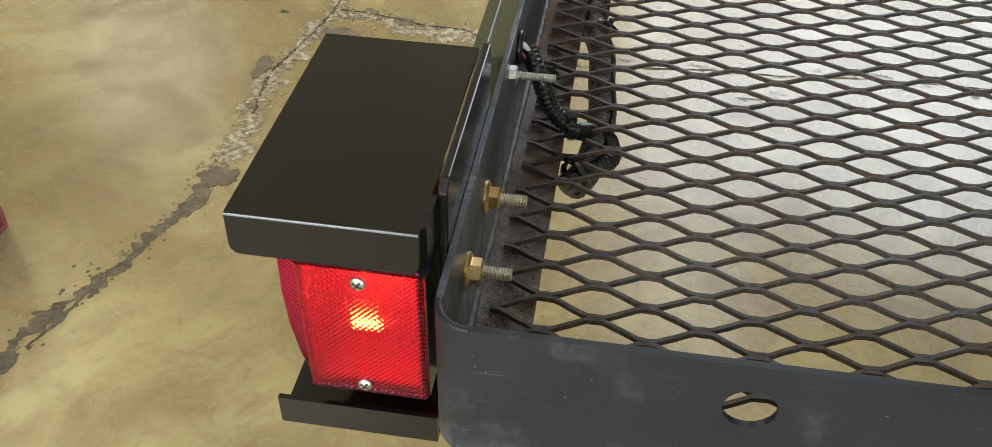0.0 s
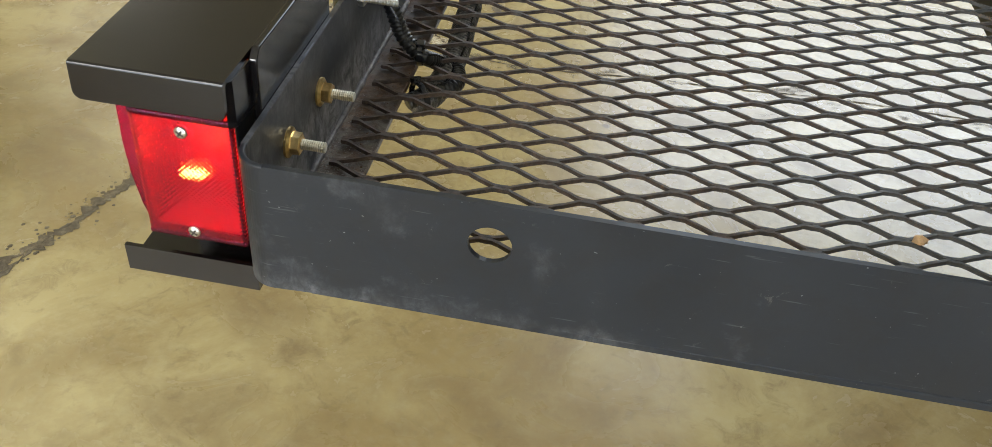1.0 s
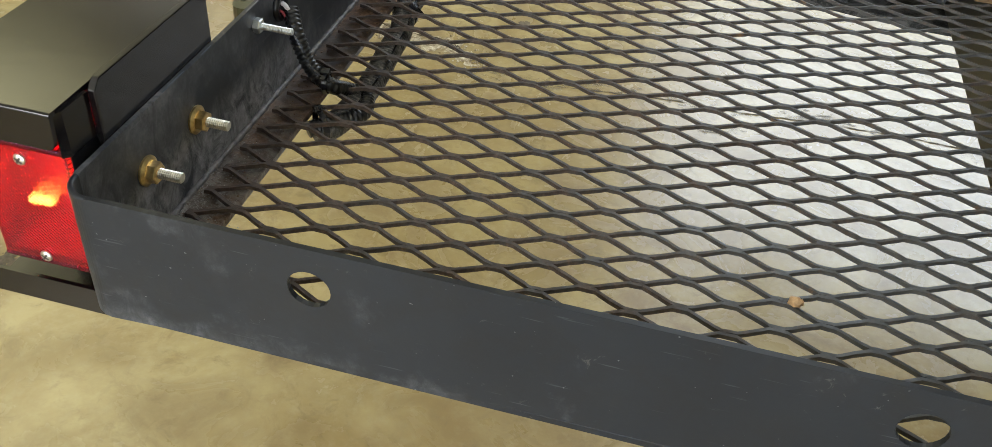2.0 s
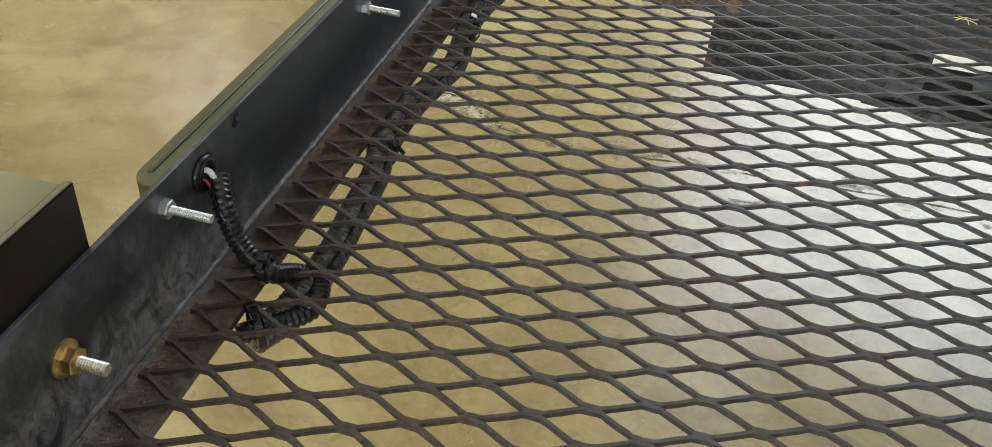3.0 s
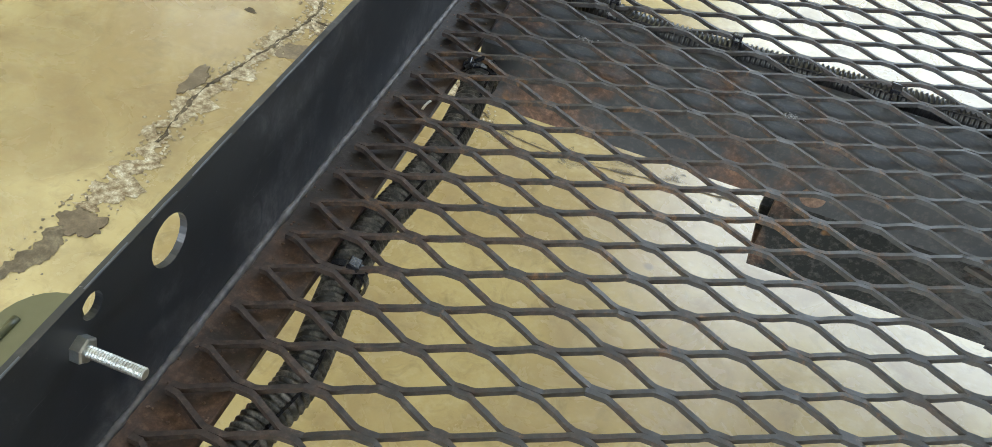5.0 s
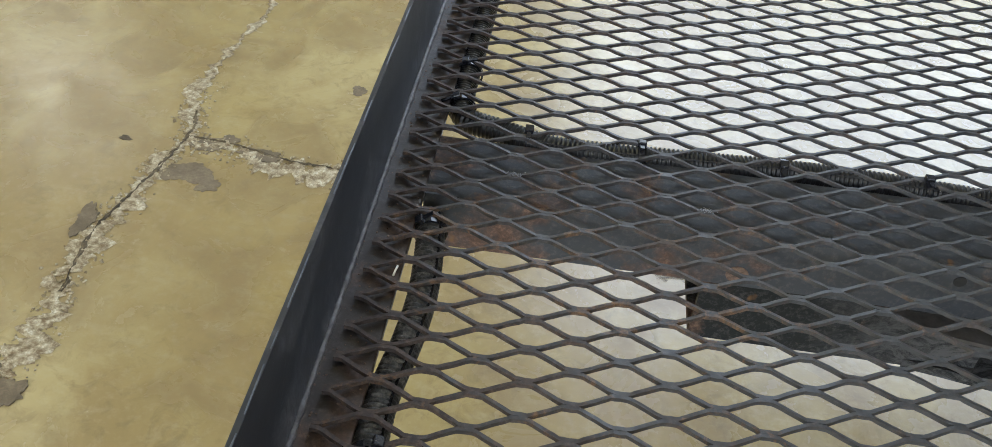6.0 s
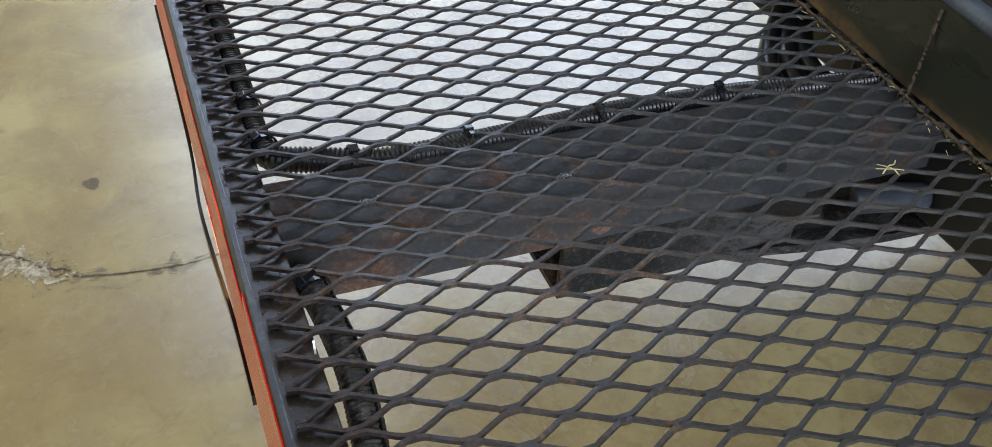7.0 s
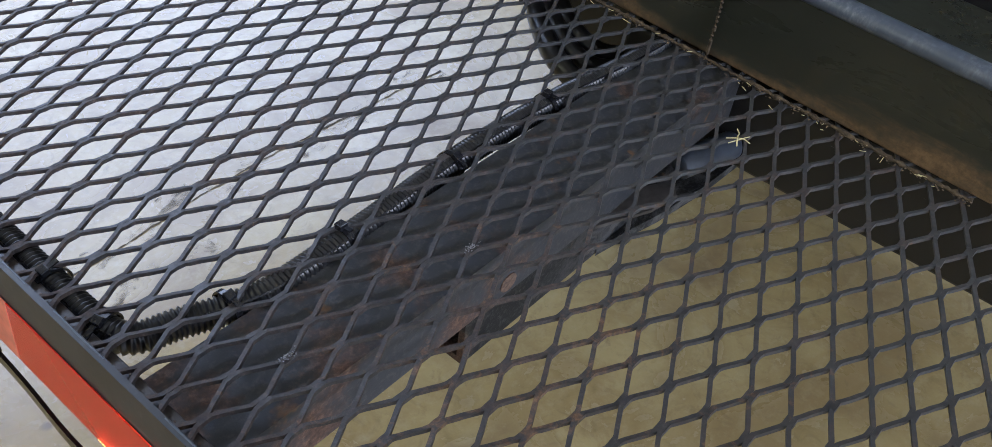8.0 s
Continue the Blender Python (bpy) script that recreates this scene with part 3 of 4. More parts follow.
def crumbs():
    rnd = random.Random(21)
    bm = bmesh.new()
    for line, w, n in ((LIGHT_LINE[:10], 0.026, 900), (BRANCH, 0.028, 600)):
        pts = even(spline([(*p, 0) for p in line], 10), 0.004)
        for _ in range(n):
            p = rnd.choice(pts)
            lump(bm, p.x + rnd.gauss(0, w * 0.7), p.y + rnd.gauss(0, w * 0.7), -DECK + 0.001, rnd.uniform(0.0010, 0.0042), rnd, 0.5)
    dark = bmesh.new()
    pts = even(spline([(*p, 0) for p in DARK_LINE], 10), 0.004)
    for _ in range(230):
        p = rnd.choice(pts)
        lump(dark, p.x + rnd.gauss(0, 0.020), p.y + rnd.gauss(0, 0.020), -DECK + 0.0006, rnd.uniform(0.0012, 0.0062) * rnd.uniform(0.5, 1), rnd, 0.15)
    tagged(part("dirt_speck", dark, M_OLD_CRACK, floor, "dark dirt specks beside the crack"), kind="stuff")
    tagged(part("crumb", bm, M_SPALL, floor, "loose crumbs of broken concrete"), kind="stuff")


crumbs()

# ---- the trailer ----
trailer = thing("utility_trailer", 0, 0, -DECK, "black steel utility trailer deck with expanded metal mesh and angle-iron rails", "trailer")

RAIL_IN, RAIL_OUT, RAIL_TOP, RAIL_BOT = -0.0352, -0.0382, 0.0705, -0.0050
REAR_OUT, REAR_IN = -0.0705, -0.0675
SIDE_END, REAR_END = 2.10, 1.95


def rounded_top(bm, z, r=0.0012):
    """Rounds the long upper edges of a plate."""
    es = [e for e in bm.edges if all(abs(v.co.z - z) < 1e-6 for v in e.verts) and len(e.link_faces) == 2 and not 0.0027 < e.calc_length() < 0.0033 and abs(e.link_faces[0].normal.dot(e.link_faces[1].normal)) < 0.5]
    bmesh.ops.bevel(bm, geom=es, offset=r, segments=4, affect="EDGES", profile=0.5)
    return bm


def edged(u0, u1, v0, v1):
    return [(u0, v0), (u1, v0), (u1, v1), (u0, v1)]


def rails():
    def toe(bm):
        bmesh.ops.recalc_face_normals(bm, faces=bm.faces)
        bm.normal_update()
        return rounded_top(bm, RAIL_TOP)
    # the two upright legs, and the rounded corner between them
    R = 0.0155
    cx, cy = RAIL_OUT + R, REAR_OUT + R
    arc = [(cx - R * math.cos(t), cy - R * math.sin(t)) for t in [math.pi / 2 * k / 14 for k in range(15)]]
    r = R - (RAIL_IN - RAIL_OUT)
    arc += [(cx - r * math.cos(t), cy - r * math.sin(t)) for t in [math.pi / 2 * k / 14 for k in range(14, -1, -1)]]
    part("corner", toe(prism(arc, "z", RAIL_BOT, RAIL_TOP)), M_REAR, trailer)
    holes = [(0.2008, 0.0641, 0.0042), (0.3853, 0.0616, 0.0052), (0.4269, 0.0536, 0.0108)]
    part("side_rail", toe(plate_with_holes(edged(cy, SIDE_END, RAIL_BOT, RAIL_TOP), holes, "x", RAIL_OUT, RAIL_IN)), M_RAIL, trailer, "scuffed black angle-iron side rail with drilled holes")
    holes = [(0.0850, 0.0466, 0.0105), (0.3527, 0.0480, 0.0105), (0.6210, 0.0490, 0.0105)]
    part("rear_rail", toe(plate_with_holes([(cx, RAIL_BOT), (0.05, -0.0012), (0.25, 0.0006), (0.39, 0.0016), (REAR_END, 0.004), (REAR_END, RAIL_TOP), (cx, RAIL_TOP)], holes, "y", REAR_OUT, REAR_IN)), M_REAR, trailer, "scuffed black rear rail with round holes")
    rnd = random.Random(9)
    part("edge_wear_sheen", sweep([(RAIL_IN - 0.0007 + rnd.uniform(-1, 1) * 0.0002, 0.02 + 0.012 * k, RAIL_TOP - 0.0005 + rnd.uniform(-1, 1) * 0.0002) for k in range(170)], circle(0.0006, 6)), M_EDGE_SHEEN, trailer, "bare worn upper edge", True)
    part("side_flange", boxed(RAIL_IN, -0.0050, REAR_IN + 0.022, SIDE_END, -0.0080, -0.0032, bevel=0.0006, seg=1), M_FLANGE, trailer, "rusty flange under the mesh edge")
    part("front_rail", boxed(RAIL_IN, REAR_END, SIDE_END, SIDE_END + 0.003, RAIL_BOT, RAIL_TOP, bevel=0.0008, seg=1), M_REAR, trailer)
    part("rear_flange", boxed(-0.0045, REAR_END, REAR_IN, REAR_IN + 0.030, -0.0080, -0.0032, bevel=0.0006, seg=1), M_REAR, trailer)
    rnd = random.Random(3)
    n = 420
    line = [(RAIL_IN + 0.0008, REAR_IN + 0.012 + (SIDE_END - REAR_IN - 0.03) * k / n, -0.0030) for k in range(n + 1)]
    radii = [0.0021 + rnd.uniform(-0.0006, 0.0006) for _ in line]
    part("weld_bead", sweep(line, lambda k: circle(radii[k], 8)), M_WELD, trailer, "lumpy grey weld bead", True)


rails()


def expanded_mesh(x0, x1, j0, j1):
    """Raised expanded metal: zigzag strands that share slanted bonds."""
    w, t = 0.0028, 0.0024
    tilt = radians(-9)
    d, h = w / 2 * math.cos(tilt), w / 2 * math.sin(tilt)
    rnd = random.Random(5)
    bm = bmesh.new()
    half = LWD / 2
    # along half a diamond: flat bond, straight strand, flat bond
    prof = ((0.0, 0.0), (0.13, 0.0), (0.19, 0.04), (0.28, 0.175), (0.50, 0.50), (0.72, 0.825), (0.81, 0.96), (0.87, 1.0))
    for row in range(int(2 * j0), int(2 * j1)):
        ya, yb = row * SWD / 2 + d, (row + 1) * SWD / 2 - d
        # bonds with the strand below lie at columns of the row's own parity
        k0 = int(math.floor(x0 / half))
        k1 = int(math.ceil(x1 / half))
        rings = []
        for k in range(k0, k1):
            up = (k - row) % 2 == 0
            for u, v in prof:
                x = (k + u) * half
                if x < x0 or x > x1:
                    continue
                f = v if up else 1 - v
                y = ya + (yb - ya) * f
                z = h - 2 * h * f
                jit = rnd.uniform(-1, 1) * 0.00014
                c = Vector((x + MESH_X, y + MESH_Y + jit, z + jit))
                a = Vector((0, math.cos(tilt), math.sin(tilt))) * (w / 2)
                b = Vector((0, -math.sin(tilt), math.cos(tilt))) * (t / 2)
                rings.append([bm.verts.new(c + sa * a + sb * b) for sa, sb in ((-1, -1), (1, -1), (1, 1), (-1, 1))])
        for r0, r1 in zip(rings, rings[1:]):
            for q in range(4):
                bm.faces.new((r0[q], r0[(q + 1) % 4], r1[(q + 1) % 4], r1[q]))
        if rings:
            bm.faces.new(rings[0][::-1])
            bm.faces.new(rings[-1])
    return bm


part("mesh_deck", expanded_mesh(-0.027, 1.20, -2.5, 91), M_MESH, trailer, "dark expanded metal mesh with rust patches")


def underframe():
    # channel beam, open to the back
    c = [(0.692, -0.050), (0.757, -0.050), (0.757, -0.0455), (0.6965, -0.0455), (0.6965, -0.0105), (0.757, -0.0105), (0.757, -0.006), (0.692, -0.006)]
    part("cross_beam", prism(c, "x", -0.0060, 0.520), M_BEAM, trailer, "dark channel beam with rust under the mesh")
    part("hitch_tube", square_tube(0.190, 0.395, 0.708, 0.770, -0.120, -0.0505, 0.005), M_HITCH, trailer, "open-ended square steel tube")
    edge = [(0.345, 0.7070), (0.37, 0.703), (0.395, 0.6985), (0.4155, 0.6945), (0.445, 0.6910), (0.476, 0.6872), (0.558, 0.684)]
    part("gusset", prism(edge + [(0.558, 0.800), (0.3955, 0.800), (0.3955, 0.7077)], "z", -0.1215, -0.1130), M_HITCH, trailer, "curved dark gusset")
    part("gusset_plate", plate_with_holes([(0.300, 0.690), (0.345, 0.672), (0.372, 0.668), (0.385, 0.679), (0.360, 0.692)], [], "z", -0.0530, -0.0501), M_PALE, trailer, "pale worn steel plate")
    part("pipe", sweep(spline([(0.436, 0.699, -0.076), (0.45, 0.693, -0.073), (0.47, 0.687, -0.072), (0.4895, 0.682, -0.073)], 8), circle(0.012, 16)), M_PIPE, trailer, "dusty blue-grey pipe", True)
    for dx, dy in ((0.0, 0.0), (0.026, 0.012), (0.050, 0.020)):
        part("hose", sweep(spline([(0.505 + dx, 0.915 + dy, -0.034), (0.455 + dx, 0.862 + dy, -0.036), (0.432 + dx, 0.822 + dy, -0.042), (0.440 + dx, 0.796 + dy, -0.052), (0.488 + dx, 0.775 + dy, -0.065)], 8), circle(0.0095, 12)), M_PLASTIC, trailer, "black rubber hose behind the beam", True)
    ring = [(0.2065 + 0.0075 * math.cos(radians(15 * k)), -0.0395 + 0.0070 * math.sin(radians(15 * k))) for k in range(24)]
    part("rust_spot", prism(ring, "y", 0.6912, 0.6919), M_FLAKE, trailer, "round rusty burn mark on the beam")
    part("bolt_hole", sweep([(0.3455, 0.6914, -0.0195), (0.3455, 0.6930, -0.0195)], circle(0.0042, 16)), M_RUBBER, trailer, "dark drilled hole")
    part("long_beam", boxed(0.490, 0.560, -0.06, 0.80, -0.092, -0.012, bevel=0.003), M_BLACK, trailer)
    part("long_beam", boxed(0.560, 0.650, 0.801, SIDE_END, -0.092, -0.012, bevel=0.003), M_BLACK, trailer)


underframe()


def tube_rail():
    """Rounded square tube standing on the deck, running slightly askew."""
    bm = bmesh.new()
    w, h, r = 0.085, 0.089, 0.010
    sec = []
    for ox, oz, a0 in ((w - r, h - r, 0), (r, h - r, 90), (r, r * 0.4, 180), (w - r, r * 0.4, 270)):
        rr = r if oz > 0.03 else r * 0.4
        for k in range(6):
            t = radians(a0 + 18 * k)
            sec.append((ox + rr * math.cos(t), oz + rr * math.sin(t)))
    ends = []
    for x, y in ((0.4545, 0.49), (0.4555, 0.515), (0.477, 0.88), (0.490, 1.10), (0.528, SIDE_END)):
        ends.append([bm.verts.new((x + a, y, 0.0022 + b)) for a, b in sec])
    m = len(sec)
    for r0, r1 in zip(ends, ends[1:]):
        for k in range(m):
            bm.faces.new((r0[k], r0[(k + 1) % m], r1[(k + 1) % m], r1[k]))
    bm.faces.new(ends[0][::-1])
    bm.faces.new(ends[-1])
    tr = part("tube_rail", bm, M_TUBE_STEEL, trailer, "dark painted square steel tube rail")
    rnd = random.Random(8)
    line = [(0.4668 + rnd.uniform(-0.0004, 0.0004), 0.716, 0.004 + 0.0040 * k) for k in range(19)]
    part("weld_seam", sweep(line, circle(0.0015, 6)), M_FOOT, tr, "thin rusty weld seam")
    crust = [0.0010 + 0.0016 * rnd.random() ** 2 for _ in range(200)]
    part("foot_dirt", sweep([(0.4553 + (y - 0.515) * 0.059 + rnd.uniform(-0.0006, 0.0006), y, 0.0030 + rnd.uniform(-0.0005, 0.0005)) for y in [0.50 + 0.003 * k for k in range(200)]], lambda k: circle(crust[k], 6)), M_FOOT, tr, "brown dirt crust along the foot", True)
    # strip that paints the bluish reflection on the tube's rounded upper corner
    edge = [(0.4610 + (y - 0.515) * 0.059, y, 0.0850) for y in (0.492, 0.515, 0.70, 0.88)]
    part("tube_edge", sweep(edge, [(0.009 * math.cos(t), 0.0072 * math.sin(t)) for t in [2 * math.pi * k / 16 for k in range(16)]]), M_EDGE_SHEEN, tr, "upper edge with blue-grey sheen in its colour", True)
    # black bulk beyond the tube, mostly out of view; also keeps light off the floor
    part("side_box", boxed(0.620, 1.90, 0.44, 1.90, 0.004, 0.70, bevel=0.01), M_BLACK, trailer, "black steel side box")
    # unseen block, added only to shade the floor on the right
    part("light_block", boxed(1.14, 1.90, 0.25, 1.50, -0.46, -0.095, bevel=0.01), M_BLACK, trailer)


tube_rail()


def wheels():
    part("axle", sweep([(1.30, 0.95, -0.50), (1.62, 0.95, -0.50)], circle(0.03, 14)), M_BLACK, trailer)
    part("hanger", boxed(1.30, 1.40, 0.90, 1.00, -0.52, 0.02, bevel=0.004), M_BLACK, trailer)
    part("floor_beam", boxed(0.56, 1.90, 0.75, 0.81, -0.09, 0.0035, bevel=0.003), M_BLACK, trailer)
    sec = [(0.07 * math.cos(t) * (1 if abs(math.cos(t)) < 0.8 else 0.93), 0.055 * math.sin(t)) for t in [2 * math.pi * k / 14 for k in range(14)]]
    for x in (1.62,):
        ring = []
        bm = bmesh.new()
        for k in range(48):
            a = 2 * math.pi * k / 48
            ring.append([bm.verts.new((x + u, 0.95 + (0.27 + v) * math.cos(a), -0.50 + (0.27 + v) * math.sin(a))) for u, v in sec])
        for k in range(48):
            r0, r1 = ring[k], ring[(k + 1) % 48]
            for q in range(14):
                bm.faces.new((r0[q], r0[(q + 1) % 14], r1[(q + 1) % 14], r1[q]))
        w = part("wheel", bm, M_RUBBER, trailer, "black rubber trailer tyre", True)
        part("rim", sweep([(x - 0.05, 0.95, -0.5), (x + 0.05, 0.95, -0.5)], circle(0.222, 30)), M_BLACK, w)


wheels()

# ---- tail light ----
LX0, LX1, LZ0, LZ1, LY, LD = -0.0975, -0.0445, -0.001, 0.0765, -0.0495, 0.040


def tail_light():
    tl = thing("tail_light", -0.07, -0.02, -0.03, "lit red square tail light under a gloss black steel guard", "light")
    # hollow red lens: ribbed front, four side walls
    n = 24
    inner = []
    for k in range(n):
        xa = LX1 - 0.003 - (LX1 - LX0 - 0.006) * k / n
        xb = LX1 - 0.003 - (LX1 - LX0 - 0.006) * (k + 0.5) / n
        inner += [(xa, LY + 0.00306), (xb, LY + 0.00294)]
    inner += [(LX0 + (0.0034 if k % 2 else 0.0020), LY + 0.0034 + 0.0016 * k) for k in range(22)]
    r = 0.002
    outer = [(LX0, LY + LD), (LX0, LY + r), (LX0 + r * 0.3, LY + r * 0.3), (LX0 + r, LY), (LX1 - r, LY), (LX1 - r * 0.3, LY + r * 0.3), (LX1, LY + r), (LX1, LY + LD), (LX1 - 0.003, LY + LD)]
    lens = part("lens", prism(outer + inner + [(LX0 + 0.003, LY + LD)], "z", LZ0 + 0.003, LZ1 - 0.003), M_LENS, tl, "red ribbed plastic lens")
    part("lens_edge", boxed(LX0, LX1, LY, LY + LD, LZ1 - 0.003, LZ1, bevel=0.001), M_LENS, lens)
    part("lens_edge", boxed(LX0, LX1, LY, LY + LD, LZ0, LZ0 + 0.003, bevel=0.001), M_LENS, lens)
    flank = [(LX0 - 0.0003, LZ0 + 0.001), (-0.0985, LZ0 + 0.001), (-0.1025, 0.012), (-0.1052, 0.032), (-0.1062, 0.052), (-0.1060, LZ1 + 0.002), (LX0 - 0.0003, LZ1 + 0.002)]
    part("lens_base", prism(flank, "y", LY + 0.006, LY + 0.040, 0.0008), M_LENS, lens)
    part("shield", boxed(LX1 + 0.0002, LX1 + 0.0006, LY + 0.003, LY + LD, LZ0, LZ1), M_PLASTIC, tl)
    bm = boxed(LX0 + 0.0035, LX1 - 0.0035, LY + LD - 0.0035, LY + LD, LZ0 + 0.0035, LZ1 - 0.0035)
    box(bm, LX0 + 0.0035, LX1 - 0.0035, LY + 0.006, LY + LD - 0.0036, LZ0 + 0.0035, LZ0 + 0.0045)
    part("reflector", bm, M_REFLECT, tl, "pale reflector tray")
    part("housing", boxed(LX0 + 0.001, LX1, LY + LD + 0.0003, LY + LD + 0.0030, LZ0, LZ1, bevel=0.001), M_PLASTIC, tl)
    part("bulb", sweep([(-0.0765, LY + 0.0085, 0.0368), (-0.0655, LY + 0.0085, 0.0374)], circle(0.0019, 10)), M_FILAMENT, tl, "glowing bulb filament", True)
    for x, z in ((-0.0708, 0.0668), (-0.0723, 0.0047)):
        bm = bmesh.new()
        bmesh.ops.create_uvsphere(bm, u_segments=18, v_segments=10, radius=0.0034)
        for v in bm.verts:
            v.co = Vector((v.co.x + x, LY - 0.0002 + v.co.y * 0.42, v.co.z + z))
        s = part("screw", bm, M_SCREW, tl, "small crosshead screw", True)
        for rot in (35, 125):
            b2 = boxed(-0.0022, 0.0022, -0.0005, 0.0004, -0.0005, 0.0005)
            bmesh.ops.rotate(b2, verts=b2.verts, matrix=Matrix.Rotation(radians(rot), 3, "Y"))
            bmesh.ops.translate(b2, verts=b2.verts, vec=(x, LY - 0.0012, z))
            part("slot", b2, M_SLOT, s)
    # guard: a folded sheet with a turned-down front lip
    gx0, gx1, gy0, gy1, gz = -0.119, -0.0442, -0.054, 0.082, 0.1005
    t, rr = 0.0028, 0.0018
    sec = [(gy1, gz), (gy0 + rr, gz)]
    sec += [(gy0 + rr - rr * math.sin(a), gz - rr + rr * math.cos(a)) for a in [radians(15 * k) for k in range(1, 6)]]
    sec += [(gy0, gz - rr), (gy0 - 0.0010, 0.0810), (gy0 + t - 0.0010, 0.0808), (gy0 + t, gz - t), (gy1, gz - t)]
    hood = prism(sec, "x", gx0, gx1)
    nib = [e for e in hood.edges if all(v.co.z < 0.0815 for v in e.verts) and abs(e.verts[0].co.x - e.verts[1].co.x) < 1e-6]
    bmesh.ops.bevel(hood, geom=nib, offset=0.0045, segments=5, affect="EDGES", profile=0.5)
    part("guard_top", hood, M_COVER, tl, "gloss black folded steel guard")
    wing = [(-0.027, -0.005), (0.082, -0.005), (0.082, 0.1035), (-0.022, 0.1035), (-0.027, 0.0985)]
    part("guard_wing", prism(wing, "x", -0.0425, -0.0384, 0.0007), M_COVER, tl, "upright black steel plate bolted to the rail")
    tab = [(-0.0455, -0.0505), (-0.0425, -0.0470), (-0.0420, -0.0275), (-0.0445, -0.0275), (-0.0455, -0.0440)]
    part("guard_tab", prism(tab, "z", 0.0735, 0.0985), M_COVER, tl)
    part("back_plate", boxed(-0.0960, -0.0445, LY + 0.0440, LY + 0.0465, -0.0300, 0.0975, bevel=0.0006), M_COVER, tl)
    tray = [(-0.0480, -0.0320), (-0.0480, -0.0150), (-0.0455, -0.0150), (-0.0455, -0.0292), (LY + 0.0439, -0.0292), (LY + 0.0439, -0.0320)]
    part("tray", prism(tray, "x", -0.1155, -0.0410), M_COVER, tl, "black steel tray under the lens")


tail_light()


# ---- side light bar ----
def side_light_bar():
    sl = thing("side_light_bar", -0.05, 0.255, 0.02, "gloss black side light bar with red lens outside the rail", "light")
    y0, y1, r = 0.134, 0.384, 0.016
    xi, xo = -0.0384, -0.0585
    plan = [(xi, y0), (xi, y1)]
    plan += [(xo + r - r * math.sin(t), y1 - r + r * math.cos(t)) for t in [radians(15 * k) for k in range(7)]]
    plan += [(xo + r - r * math.cos(t), y0 + r - r * math.sin(t)) for t in [radians(15 * k) for k in range(7)]]

    def top(x):
        return 0.0660 + (x - xi) * 0.22
    bm = bmesh.new()
    low = [bm.verts.new((x, y, 0.012)) for x, y in plan]
    high = [bm.verts.new((x, y, top(x))) for x, y in plan]
    bm.faces.new(low)
    bm.faces.new(high[::-1])
    for k in range(len(plan)):
        bm.faces.new((low[k], high[k], high[(k + 1) % len(plan)], low[(k + 1) % len(plan)]))
    part("body", bm, M_BAR, sl, "gloss black bar body with an olive reflection in its colour")
    part("ridge", sweep([(-0.0510, y0 + 0.012 + 0.004 * k, 0.0632) for k in range(57)], circle(0.0016, 8)), M_BAR, sl, "", True)
    part("lens", boxed(-0.0622, -0.0587, y0 + 0.016, y1 - 0.016, 0.010, 0.030, bevel=0.002), M_MARKER, sl, "red plastic lens")


side_light_bar()


# ---- front marker ----
def front_marker():
    fm = thing("side_marker_light", -0.045, 0.75, 0.0, "long orange-red side marker light outside the black rail", "light")
    part("lens", prism([(-0.0384, 0.004), (-0.0384, 0.0430), (-0.0392, 0.0430), (-0.0412, 0.004)], "y", 0.505, 0.80, 0.0004), M_MARKER, fm, "orange-red glossy plastic lens")
    part("pale_lens", prism([(-0.0384, 0.004), (-0.0384, 0.0430), (-0.0392, 0.0430), (-0.0412, 0.004)], "y", 0.8002, 1.02, 0.0004), M_TAPE, fm, "pale salmon section of the strip")
    part("reflector", boxed(-0.0394, -0.0384, 0.505, 0.60, 0.0433, 0.0600, bevel=0.0003), M_MARKER, fm)
    part("bulb", sweep([(-0.0404, 0.69, 0.004), (-0.0404, 0.735, 0.004)], circle(0.0008, 8)), M_MARKER_BULB, fm, "glowing marker bulb", True)
    bow = spline([(-0.0408, 0.60, -0.0175), (-0.0412, 0.66, -0.0175), (-0.0445, 0.75, -0.0175), (-0.0412, 0.83, -0.0175), (-0.0408, 1.02, -0.0175)], 8)
    part("guard_strip", sweep(bow, [(-0.0010, -0.004), (0.0010, -0.004), (0.0010, 0.004), (-0.0010, 0.004)]), M_COVER, fm, "thin black steel guard strip")
    for y, x in ((0.61, -0.0404), (0.835, -0.0404), (1.01, -0.0404)):
        part("bracket", boxed(x, -0.0384, y - 0.004, y + 0.004, -0.0190, -0.0130, bevel=0.0006), M_COVER, fm)



front_marker()


# ---- bolts ----
def hexagon(r, turn=0.0):
    return [(r * math.cos(radians(60 * k + turn)), r * math.sin(radians(60 * k + turn))) for k in range(6)]


def threaded(x0, x1, r, pitch):
    n = int((x1 - x0) / pitch * 2)
    line = [(x0 + (x1 - x0) * k / n, 0, -DECK) for k in range(n + 1)]
    return sweep(line, lambda k: circle(r if k % 2 else r * 0.84, 14))


